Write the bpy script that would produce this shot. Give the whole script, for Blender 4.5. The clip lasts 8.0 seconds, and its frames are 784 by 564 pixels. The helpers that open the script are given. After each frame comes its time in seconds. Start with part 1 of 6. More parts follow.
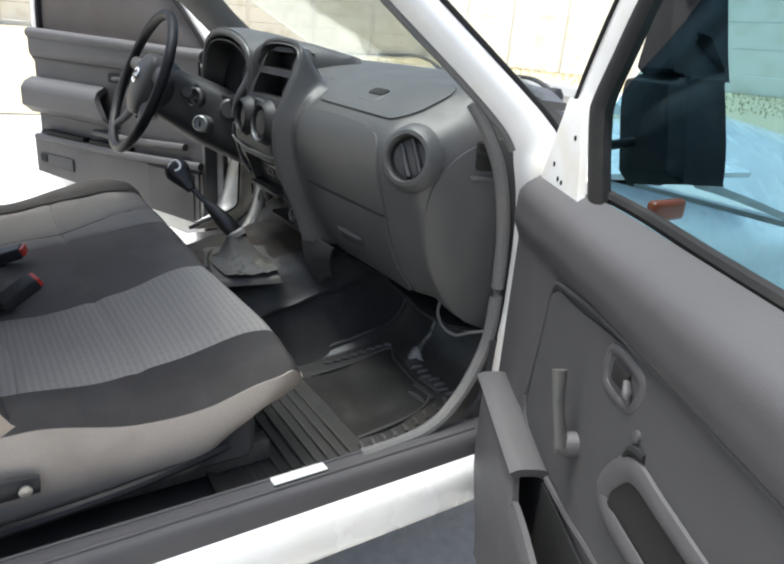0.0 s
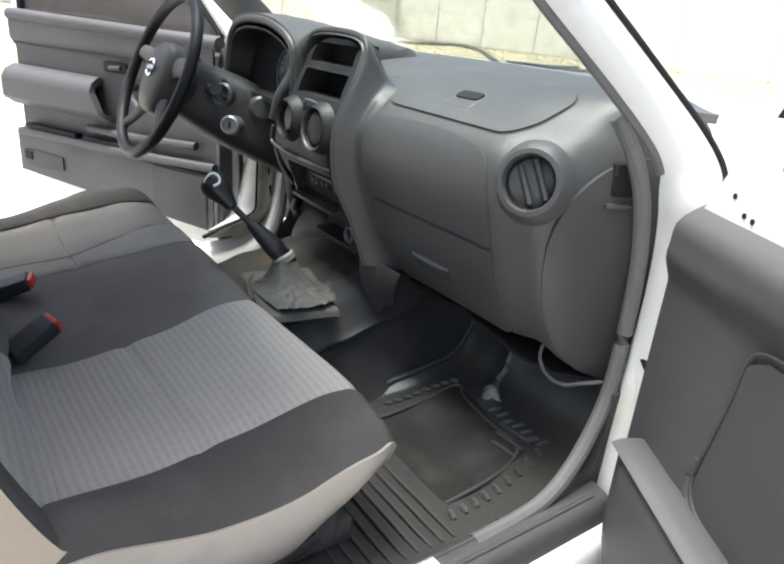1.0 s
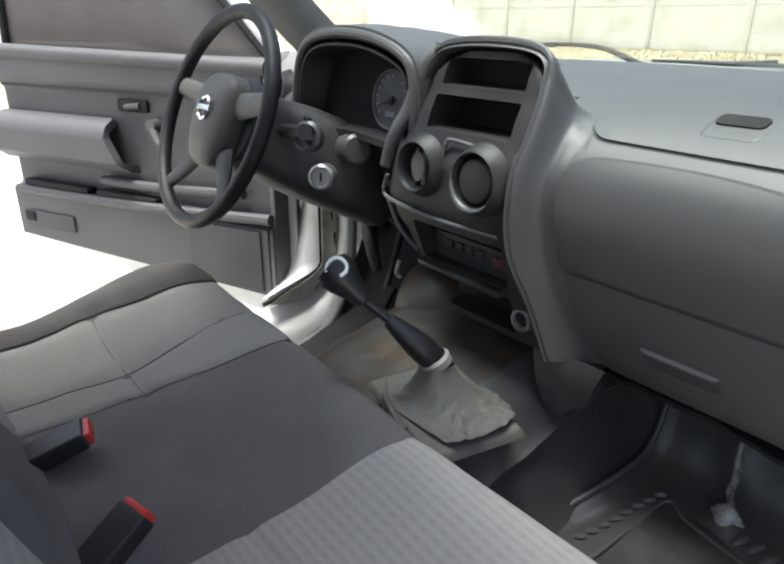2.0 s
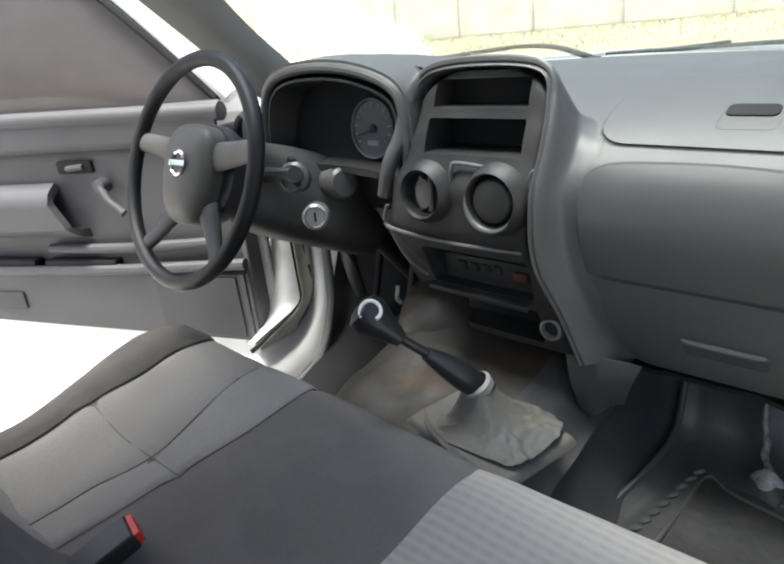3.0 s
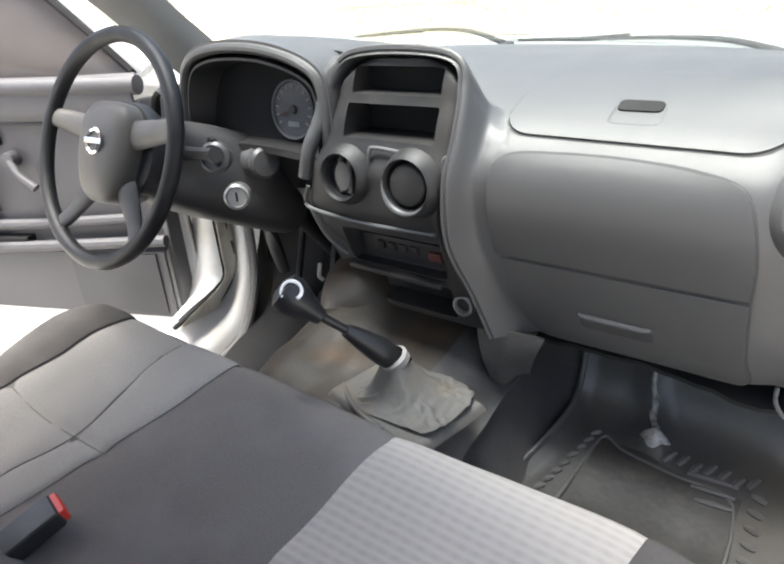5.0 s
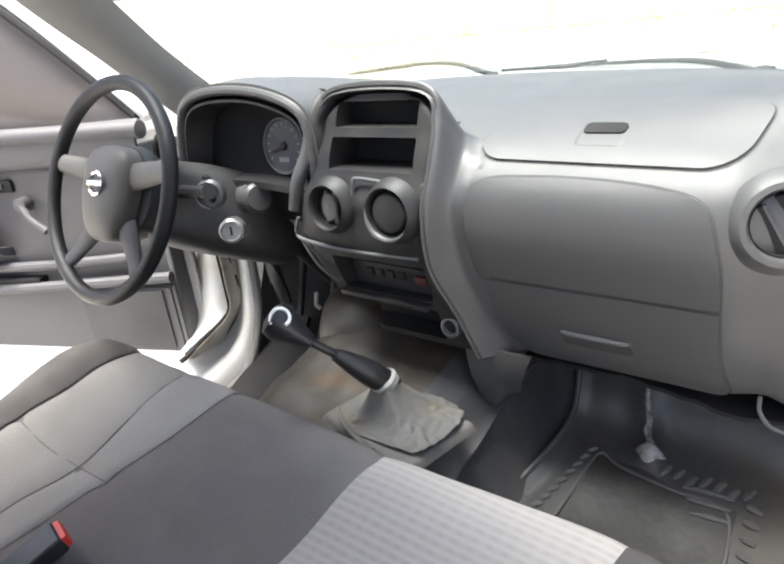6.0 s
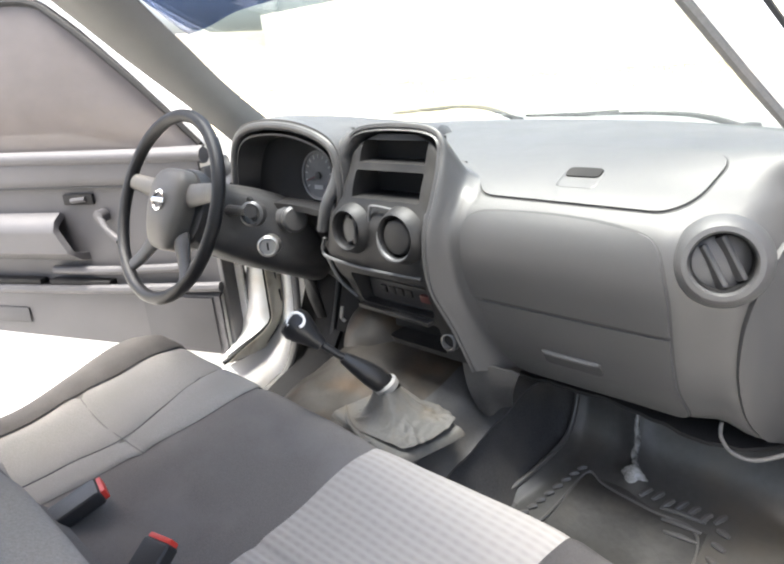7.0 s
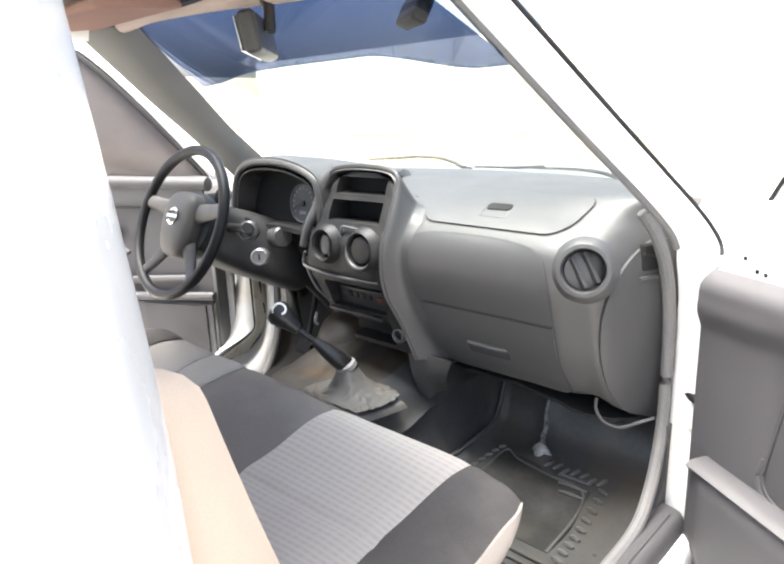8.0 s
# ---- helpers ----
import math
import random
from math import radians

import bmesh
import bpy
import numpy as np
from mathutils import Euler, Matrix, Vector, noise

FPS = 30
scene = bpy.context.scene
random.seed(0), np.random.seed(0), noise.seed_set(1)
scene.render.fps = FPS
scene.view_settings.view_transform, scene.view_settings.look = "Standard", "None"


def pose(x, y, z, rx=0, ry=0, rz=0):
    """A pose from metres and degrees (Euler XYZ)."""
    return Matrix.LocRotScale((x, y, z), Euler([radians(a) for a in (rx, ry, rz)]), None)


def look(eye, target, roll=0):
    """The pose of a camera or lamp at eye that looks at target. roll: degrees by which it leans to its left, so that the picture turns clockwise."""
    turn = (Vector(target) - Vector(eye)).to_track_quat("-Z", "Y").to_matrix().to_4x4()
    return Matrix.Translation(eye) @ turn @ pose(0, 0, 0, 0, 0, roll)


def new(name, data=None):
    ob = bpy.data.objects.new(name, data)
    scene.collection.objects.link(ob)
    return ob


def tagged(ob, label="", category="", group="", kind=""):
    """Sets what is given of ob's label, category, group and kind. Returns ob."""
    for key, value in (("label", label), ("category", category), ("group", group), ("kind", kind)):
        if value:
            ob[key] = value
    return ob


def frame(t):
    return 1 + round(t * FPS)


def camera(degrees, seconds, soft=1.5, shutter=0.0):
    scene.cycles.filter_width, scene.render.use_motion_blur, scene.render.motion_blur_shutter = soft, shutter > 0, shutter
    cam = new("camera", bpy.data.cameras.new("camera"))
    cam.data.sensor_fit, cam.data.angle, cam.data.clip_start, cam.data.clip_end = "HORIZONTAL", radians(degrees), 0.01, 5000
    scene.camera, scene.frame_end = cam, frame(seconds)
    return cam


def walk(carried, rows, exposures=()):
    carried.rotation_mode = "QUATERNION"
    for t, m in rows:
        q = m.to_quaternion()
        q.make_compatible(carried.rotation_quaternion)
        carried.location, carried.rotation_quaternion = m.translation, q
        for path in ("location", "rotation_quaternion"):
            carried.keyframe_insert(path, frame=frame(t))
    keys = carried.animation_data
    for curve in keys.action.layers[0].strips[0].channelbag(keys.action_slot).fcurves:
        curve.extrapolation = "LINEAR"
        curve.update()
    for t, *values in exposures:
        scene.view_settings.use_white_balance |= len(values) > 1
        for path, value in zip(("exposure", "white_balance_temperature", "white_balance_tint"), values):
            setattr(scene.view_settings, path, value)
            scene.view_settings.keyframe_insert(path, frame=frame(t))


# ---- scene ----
import functools

cam = camera(62.0, 8.0, 2.2)
PATH = [
    (0, (1.363, -0.540, 1.161), (-0.192, 0.508, 0.465), 4.6),
    (0.5, (1.301, -0.561, 1.165), (-0.239, 0.488, 0.439), 5.9),
    (0.7, (1.229, -0.570, 1.156), (-0.333, 0.445, 0.428), 5.1),
    (1, (1.084, -0.587, 1.166), (-0.402, 0.527, 0.424), 5.1),
    (1.2, (0.986, -0.589, 1.171), (-0.453, 0.604, 0.458), 1.9),
    (1.5, (0.855, -0.593, 1.159), (-0.511, 0.655, 0.399), 2.4),
    (1.8, (0.726, -0.591, 1.158), (-0.706, 0.584, 0.403), 2.4),
    (2, (0.631, -0.590, 1.162), (-0.832, 0.556, 0.421), 0.4),
    (2.2, (0.564, -0.607, 1.150), (-0.860, 0.617, 0.461), 1.2),
    (3.3, (0.526, -0.671, 1.220), (-0.777, 0.639, 0.455), -8.2),
    (3.5, (0.526, -0.676, 1.230), (-0.754, 0.645, 0.446), -7.4),
    (4, (0.544, -0.665, 1.235), (-0.625, 0.753, 0.446), -8.1),
    (4.2, (0.547, -0.667, 1.224), (-0.609, 0.744, 0.404), -6.2),
    (5.5, (0.582, -0.680, 1.222), (-0.549, 0.743, 0.388), -4.2),
    (5.8, (0.604, -0.677, 1.240), (-0.561, 0.747, 0.456), -5.0),
    (6, (0.612, -0.676, 1.222), (-0.583, 0.743, 0.477), -7.1),
    (6.2, (0.632, -0.643, 1.201), (-0.641, 0.733, 0.504), -6.4),
    (6.5, (0.642, -0.620, 1.203), (-0.686, 0.741, 0.582), -2.8),
    (6.8, (0.708, -0.658, 1.213), (-0.642, 0.688, 0.612), -3.2),
    (7, (0.762, -0.715, 1.237), (-0.596, 0.608, 0.601), -5.4),
    (7.2, (0.829, -0.790, 1.223), (-0.517, 0.564, 0.626), -4.9),
    (7.5, (0.899, -0.857, 1.247), (-0.424, 0.509, 0.626), -5.5),
    (7.7, (0.937, -0.893, 1.259), (-0.385, 0.500, 0.703), -6.0),
    (8, (1.004, -0.914, 1.243), (-0.321, 0.477, 0.751), -2.0),
]
walk(cam, [(t, look(eye, target, roll)) for t, eye, target, roll in PATH],
     [(0, 1.02, 5950, 3), (1, 1.44, 6050, 3), (1.5, 1.52, 6000, 2), (2, 1.46, 6000, 2), (3.5, 1.8, 6100, 4), (5.5, 2.25, 6200, 6), (6.5, 2.3, 6250, 6), (7.2, 2.55, 6300, 7), (7.5, 2.5, 6300, 7), (8, 2.42, 6300, 7)])

# ---------- light: high sun over the driver's side, bright sky ----------
world = bpy.data.worlds.new("sky")
scene.world = world
world.use_nodes = True
wn = world.node_tree
sky = wn.nodes.new("ShaderNodeTexSky")
sky.sky_type, sky.sun_disc = "NISHITA", False
sky.sun_elevation, sky.sun_rotation = radians(77), radians(-149)
sky.air_density, sky.dust_density, sky.ozone_density = 0.8, 8.0, 0.6
wn.nodes["Background"].inputs["Strength"].default_value = 0.15
wn.links.new(sky.outputs[0], wn.nodes["Background"].inputs["Color"])
sun_data = bpy.data.lights.new("sun", "SUN")
sun_data.energy, sun_data.angle, sun_data.color = 2.4, radians(24), (1.0, 0.96, 0.9)
sun = new("sun", sun_data)
sun.matrix_world = look((-0.12 * 5, -0.20 * 5, 5), (0, 0, 0))


# ---------- materials ----------
def principled(name, color, rough=0.5, metal=0.0, grain=0.0, scale=200.0, stain=0.0, stain_scale=6.0, bump=0.0,
               bump_scale=400.0, spec=0.5, coat=0.0, dirt=None):
    m = bpy.data.materials.new(name)
    m.use_nodes = True
    nt = m.node_tree
    b = nt.nodes["Principled BSDF"]
    b.inputs["Roughness"].default_value, b.inputs["Metallic"].default_value = rough, metal
    b.inputs["Specular IOR Level"].default_value = spec
    b.inputs["Coat Weight"].default_value = coat
    b.inputs["Base Color"].default_value = (*color, 1)
    co = nt.nodes.new("ShaderNodeTexCoord").outputs["Object"]
    last = None

    def noise_fac(sc, detail=3.0):
        n = nt.nodes.new("ShaderNodeTexNoise")
        n.inputs["Scale"].default_value, n.inputs["Detail"].default_value = sc, detail
        nt.links.new(co, n.inputs["Vector"])
        return n.outputs["Fac"]

    def mixed(a, fac, lo, hi, other):
        r = nt.nodes.new("ShaderNodeMapRange")
        r.inputs["From Min"].default_value, r.inputs["From Max"].default_value = lo, hi
        nt.links.new(fac, r.inputs["Value"])
        x = nt.nodes.new("ShaderNodeMix")
        x.data_type = "RGBA"
        nt.links.new(r.outputs["Result"], x.inputs["Factor"])
        if a is None:
            x.inputs["A"].default_value = (*color, 1)
        else:
            nt.links.new(a, x.inputs["A"])
        x.inputs["B"].default_value = (*other, 1)
        return x.outputs["Result"]
    if grain:
        last = mixed(last, noise_fac(scale), 0.35, 0.75, tuple(c * (1 - grain) for c in color))
    if stain:
        other = dirt or tuple(c * (1 - stain) for c in color)
        last = mixed(last, noise_fac(stain_scale, 5.0), 0.48, 0.75, other)
        rr = nt.nodes.new("ShaderNodeMapRange")
        rr.inputs["To Min"].default_value, rr.inputs["To Max"].default_value = max(rough - 0.08, 0.02), min(rough + 0.12, 1)
        nt.links.new(noise_fac(stain_scale * 1.7), rr.inputs["Value"])
        nt.links.new(rr.outputs["Result"], b.inputs["Roughness"])
    if last is not None:
        nt.links.new(last, b.inputs["Base Color"])
    if bump:
        bn = nt.nodes.new("ShaderNodeBump")
        bn.inputs["Strength"].default_value, bn.inputs["Distance"].default_value = bump, 0.002
        nt.links.new(noise_fac(bump_scale), bn.inputs["Height"])
        nt.links.new(bn.outputs["Normal"], b.inputs["Normal"])
    return m


def ribbed_cloth(name, color, dark, across, along):
    """Woven cloth with ribs along x, broken by short cross stitches."""
    m = principled(name, color, 0.95, spec=0.15)
    nt = m.node_tree
    b = nt.nodes["Principled BSDF"]
    co = nt.nodes.new("ShaderNodeTexCoord").outputs["Object"]
    facs = []
    for axis, sc, dist in (("Y", across, 0.6), ("X", along, 1.2)):
        w = nt.nodes.new("ShaderNodeTexWave")
        w.bands_direction = axis
        w.inputs["Scale"].default_value, w.inputs["Distortion"].default_value = sc, dist
        w.inputs["Detail"].default_value, w.inputs["Detail Scale"].default_value = 2.0, 3.0
        nt.links.new(co, w.inputs["Vector"])
        facs.append(w.outputs["Fac"])
    weave = nt.nodes.new("ShaderNodeMath")
    weave.operation = "MULTIPLY_ADD"
    weave.inputs[1].default_value, weave.inputs[2].default_value = 0.45, 0.55
    nt.links.new(facs[1], weave.inputs[0])
    mul = nt.nodes.new("ShaderNodeMath")
    mul.operation = "MULTIPLY"
    nt.links.new(facs[0], mul.inputs[0])
    nt.links.new(weave.outputs[0], mul.inputs[1])
    n = nt.nodes.new("ShaderNodeTexNoise")
    n.inputs["Scale"].default_value, n.inputs["Detail"].default_value = 7.0, 5.0
    nt.links.new(co, n.inputs["Vector"])
    add = nt.nodes.new("ShaderNodeMath")
    add.operation = "MULTIPLY_ADD"
    add.inputs[1].default_value, add.inputs[2].default_value = 0.5, 0.0
    nt.links.new(mul.outputs[0], add.inputs[0])
    x = nt.nodes.new("ShaderNodeMix")
    x.data_type = "RGBA"
    x.inputs["A"].default_value, x.inputs["B"].default_value = (*color, 1), (*dark, 1)
    nt.links.new(add.outputs[0], x.inputs["Factor"])
    y = nt.nodes.new("ShaderNodeMix")
    y.data_type = "RGBA"
    y.blend_type = "MULTIPLY"
    y.inputs["Factor"].default_value = 0.2
    nt.links.new(x.outputs["Result"], y.inputs["A"])
    nt.links.new(n.outputs["Color"], y.inputs["B"])
    y2 = nt.nodes.new("ShaderNodeRGBToBW")
    nt.links.new(n.outputs["Color"], y2.inputs[0])
    nt.links.new(y2.outputs[0], y.inputs["B"])
    nt.links.new(y.outputs["Result"], b.inputs["Base Color"])
    bn = nt.nodes.new("ShaderNodeBump")
    bn.inputs["Strength"].default_value, bn.inputs["Distance"].default_value = 0.3, 0.002
    nt.links.new(mul.outputs[0], bn.inputs["Height"])
    nt.links.new(bn.outputs["Normal"], b.inputs["Normal"])
    return m


def glass_mat(name, tint, alpha_mix, film=0.0, film_color=(0.3, 0.28, 0.26)):
    """Thin pane: tinted see-through with a glossy face, and perhaps an uneven diffuse film on it."""
    m = bpy.data.materials.new(name)
    m.use_nodes = True
    nt = m.node_tree
    nt.nodes.remove(nt.nodes["Principled BSDF"])
    tr, gl = nt.nodes.new("ShaderNodeBsdfTransparent"), nt.nodes.new("ShaderNodeBsdfGlossy")
    tr.inputs["Color"].default_value = (*tint, 1)
    gl.inputs["Roughness"].default_value = 0.03
    fr = nt.nodes.new("ShaderNodeFresnel")
    fr.inputs["IOR"].default_value = 1.45
    sc = nt.nodes.new("ShaderNodeMath")
    sc.operation = "MULTIPLY"
    sc.inputs[1].default_value = alpha_mix
    nt.links.new(fr.outputs[0], sc.inputs[0])
    mix = nt.nodes.new("ShaderNodeMixShader")
    nt.links.new(sc.outputs[0], mix.inputs["Fac"])
    if film:
        haze, both = nt.nodes.new("ShaderNodeBsdfDiffuse"), nt.nodes.new("ShaderNodeMixShader")
        haze.inputs["Color"].default_value = (*film_color, 1)
        film_noise, ramp = nt.nodes.new("ShaderNodeTexNoise"), nt.nodes.new("ShaderNodeMapRange")
        film_noise.inputs["Scale"].default_value, film_noise.inputs["Detail"].default_value = 7.0, 6.0
        ramp.inputs["To Min"].default_value, ramp.inputs["To Max"].default_value = film * 0.8, film * 1.2
        nt.links.new(film_noise.outputs["Fac"], ramp.inputs["Value"])
        nt.links.new(ramp.outputs[0], both.inputs["Fac"])
        nt.links.new(tr.outputs[0], both.inputs[1])
        nt.links.new(haze.outputs[0], both.inputs[2])
        tr = both
    nt.links.new(tr.outputs[0], mix.inputs[1])
    nt.links.new(gl.outputs[0], mix.inputs[2])
    nt.links.new(mix.outputs[0], nt.nodes["Material Output"].inputs["Surface"])
    return m


M = dict(
    dash=principled("dash_grey_plastic", (0.064, 0.064, 0.065), 0.38, grain=0.12, scale=900, stain=0.14, stain_scale=5, bump=0.25, bump_scale=1500),
    trim=principled("door_trim_grey_plastic", (0.062, 0.060, 0.064), 0.55, grain=0.1, scale=800, stain=0.15, stain_scale=4, bump=0.25, bump_scale=1200),
    trim_in=principled("door_inset_grey_vinyl", (0.050, 0.049, 0.052), 0.65, grain=0.1, scale=900, stain=0.2, stain_scale=5, bump=0.2, bump_scale=1400),
    black=principled("black_plastic", (0.022, 0.022, 0.023), 0.45, grain=0.2, scale=700, stain=0.3, stain_scale=9, dirt=(0.032, 0.03, 0.028), bump=0.15, bump_scale=1200),
    panel=principled("charcoal_plastic", (0.014, 0.014, 0.0145), 0.5, grain=0.1, scale=700, stain=0.25, stain_scale=12, dirt=(0.034, 0.032, 0.03), bump=0.1, bump_scale=1200, spec=0.35),
    # near-black plastic; in hollows the colour itself carries the shade
    pit=principled("black_plastic_and_shade", (0.011, 0.011, 0.0115), 0.8, stain=0.3, stain_scale=14, dirt=(0.014, 0.013, 0.012), spec=0.3),
    # dark joints, and painted shade below the handle, armrest and in cups
    seam=principled("dark_joint_and_shade", (0.042, 0.042, 0.043), 0.8, stain=0.2),
    edge=principled("worn_silver_edge", (0.11, 0.11, 0.11), 0.4, 0.3, stain=0.3, stain_scale=30),
    cloth_light=ribbed_cloth("light_grey_ribbed_cloth", (0.450, 0.420, 0.378), (0.320, 0.298, 0.268), 31.0, 17.0),
    cloth_plain=principled("grey_knit_cloth", (0.300, 0.286, 0.267), 0.95, grain=0.2, scale=500, stain=0.14, stain_scale=8, bump=0.5, bump_scale=900, spec=0.15),
    stitch=principled("grey_stitching", (0.185, 0.178, 0.168), 0.95, grain=0.3, scale=900),
    cloth_dark=principled("dark_grey_cloth", (0.176, 0.164, 0.152), 0.95, grain=0.25, scale=700, stain=0.25, stain_scale=7, dirt=(0.205, 0.192, 0.178), bump=0.5, bump_scale=1100, spec=0.12),
    cloth_deep=principled("charcoal_cloth", (0.098, 0.092, 0.087), 0.95, grain=0.25, scale=700, stain=0.25, stain_scale=7, dirt=(0.125, 0.118, 0.110), bump=0.5, bump_scale=1100, spec=0.12),
    # darker copy of the beige seat fabric, for the passenger cushion's side
    vinyl_darker=principled("darker_beige_seat_fabric", (0.44, 0.395, 0.345), 0.8, grain=0.12, scale=600, stain=0.25, stain_scale=9, dirt=(0.33, 0.29, 0.25), bump=0.3, bump_scale=900, spec=0.25),
    vinyl=principled("beige_seat_fabric", (0.56, 0.465, 0.37), 0.8, grain=0.1, scale=600, stain=0.15, stain_scale=6, bump=0.3, bump_scale=900, spec=0.25),
    white=principled("white_car_paint", (0.80, 0.80, 0.79), 0.25, stain=0.05, stain_scale=7, dirt=(0.73, 0.72, 0.69), coat=0.5),
    jamb=principled("white_jamb_paint", (0.74, 0.74, 0.735), 0.35, stain=0.15, stain_scale=14, dirt=(0.66, 0.63, 0.57)),
    cream=principled("aged_cream_metal", (0.70, 0.66, 0.56), 0.45, stain=0.4, stain_scale=18, dirt=(0.42, 0.36, 0.26)),
    rubber=principled("black_rubber", (0.012, 0.012, 0.0125), 0.75, grain=0.2, scale=300, stain=0.3, stain_scale=15, dirt=(0.022, 0.021, 0.02), spec=0.3),
    grey_rubber=principled("grey_weatherstrip", (0.13, 0.13, 0.13), 0.7, grain=0.2, scale=300, stain=0.3, stain_scale=15, dirt=(0.15, 0.14, 0.13)),
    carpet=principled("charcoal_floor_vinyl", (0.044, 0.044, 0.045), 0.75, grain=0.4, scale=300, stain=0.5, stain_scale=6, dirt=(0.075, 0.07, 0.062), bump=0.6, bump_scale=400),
    sunken=principled("dark_mottled_pvc_mat", (0.030, 0.029, 0.027), 0.42, grain=0.3, scale=90, stain=0.7, stain_scale=14, dirt=(0.055, 0.050, 0.043), bump=0.3, bump_scale=70, spec=0.4),
    mat=principled("smoked_pvc_mat", (0.062, 0.061, 0.058), 0.30, grain=0.2, scale=90, stain=0.6, stain_scale=9, dirt=(0.075, 0.067, 0.056), bump=0.15, bump_scale=60, spec=0.5),
    gloss=principled("scuffed_pale_pvc", (0.34, 0.335, 0.32), 0.25, grain=0.4, scale=120, stain=0.6, stain_scale=60, dirt=(0.10, 0.097, 0.09), spec=0.6),
    tunnel=principled("worn_beige_tunnel_cover", (0.038, 0.033, 0.027), 0.5, grain=0.2, scale=120, stain=0.6, stain_scale=11, dirt=(0.060, 0.038, 0.020), bump=0.4, bump_scale=60),
    boot=principled("pale_grey_boot_plastic", (0.105, 0.101, 0.093), 0.55, grain=0.15, scale=150, stain=0.5, stain_scale=22, dirt=(0.12, 0.104, 0.082), spec=0.25),
    flap=principled("grey_tunnel_moulding", (0.058, 0.057, 0.056), 0.5, grain=0.2, scale=200, stain=0.4, stain_scale=9, dirt=(0.075, 0.069, 0.06), bump=0.4, bump_scale=90),
    column=principled("worn_column_plastic", (0.024, 0.024, 0.025), 0.5, grain=0.15, scale=600, stain=0.3, stain_scale=14, dirt=(0.046, 0.044, 0.041), bump=0.15, bump_scale=1200),
    collar=principled("white_nylon_collar", (0.24, 0.232, 0.216), 0.5, stain=0.2, stain_scale=40),
    stalk=principled("mid_grey_stalk_plastic", (0.055, 0.055, 0.056), 0.4, grain=0.1, scale=600, stain=0.2, stain_scale=20),
    lever=principled("black_lever_vinyl", (0.014, 0.014, 0.015), 0.35, grain=0.2, scale=300, bump=0.2, bump_scale=500),
    wheel=principled("black_leather_rim", (0.009, 0.009, 0.010), 0.45, grain=0.2, scale=500, stain=0.3, stain_scale=20, bump=0.3, bump_scale=900, spec=0.32),
    hub=principled("grey_brown_hub_plastic", (0.088, 0.082, 0.073), 0.5, grain=0.1, scale=600, stain=0.2, stain_scale=12, bump=0.15, bump_scale=1200),
    chrome=principled("chrome", (0.75, 0.75, 0.74), 0.15, 1.0, stain=0.2, stain_scale=30),
    steel=principled("dull_steel", (0.4, 0.39, 0.37), 0.4, 0.8, stain=0.4, stain_scale=30),
    gauge=principled("grey_gauge_face", (0.10, 0.10, 0.103), 0.5, stain=0.3, stain_scale=40),
    mark=principled("pale_print", (0.30, 0.30, 0.30), 0.6),
    dull_red=principled("faded_red_plastic", (0.075, 0.018, 0.016), 0.5, stain=0.3, stain_scale=30),
    rib=principled("pvc_mat_rib", (0.085, 0.083, 0.080), 0.38, stain=0.4, stain_scale=12, dirt=(0.08, 0.074, 0.064)),
    red=principled("red_button_plastic", (0.65, 0.045, 0.03), 0.4, stain=0.15, stain_scale=30),
    orange=principled("amber_lens", (0.34, 0.06, 0.018), 0.2, stain=0.2, stain_scale=30),
    paper=principled("white_tag", (0.75, 0.75, 0.73), 0.6, stain=0.15, stain_scale=40),
    pillar=principled("grey_pillar_trim", (0.20, 0.197, 0.19), 0.6, grain=0.1, scale=700, stain=0.15, stain_scale=7, bump=0.2, bump_scale=1200),
    visor=principled("brown_visor_vinyl", (0.33, 0.205, 0.175), 0.8, grain=0.12, scale=500, stain=0.15, bump=0.3, bump_scale=900, spec=0.15),
    liner=principled("beige_headliner_cloth", (0.46, 0.385, 0.345), 0.95, grain=0.15, scale=500, stain=0.1, bump=0.3, bump_scale=900, spec=0.1),
    concrete=principled("pale_concrete_panel", (0.82, 0.80, 0.73), 0.85, grain=0.15, scale=60, stain=0.25, stain_scale=1.3, dirt=(0.62, 0.60, 0.48), bump=0.4, bump_scale=80),
    post=principled("concrete_post", (0.72, 0.70, 0.64), 0.85, grain=0.15, scale=60, stain=0.25, stain_scale=2.0, bump=0.4, bump_scale=80),
    ground=principled("pale_dusty_concrete", (0.54, 0.52, 0.48), 0.9, grain=0.2, scale=30, stain=0.25, stain_scale=0.8, dirt=(0.46, 0.43, 0.37), bump=0.5, bump_scale=60),
    sand=principled("dry_sandy_earth", (0.55, 0.46, 0.31), 0.95, grain=0.3, scale=14, stain=0.3, stain_scale=2.0, dirt=(0.44, 0.41, 0.22), bump=0.8, bump_scale=20),
    straw=principled("dry_grass", (0.52, 0.46, 0.29), 0.9, grain=0.4, scale=5),
    glass=glass_mat("clear_glass", (0.93, 0.97, 0.95), 0.5),
    tint=glass_mat("smoked_window_glass", (0.23, 0.22, 0.215), 0.5, 0.5, (0.17, 0.155, 0.15)),
    tint_light=glass_mat("tinted_window_glass", (0.46, 0.61, 0.67), 0.05),
    strip=glass_mat("blue_sunband_glass", (0.35, 0.40, 0.52), 0.4),
)

# ---------- small mesh helpers ----------
ORIGIN = {}


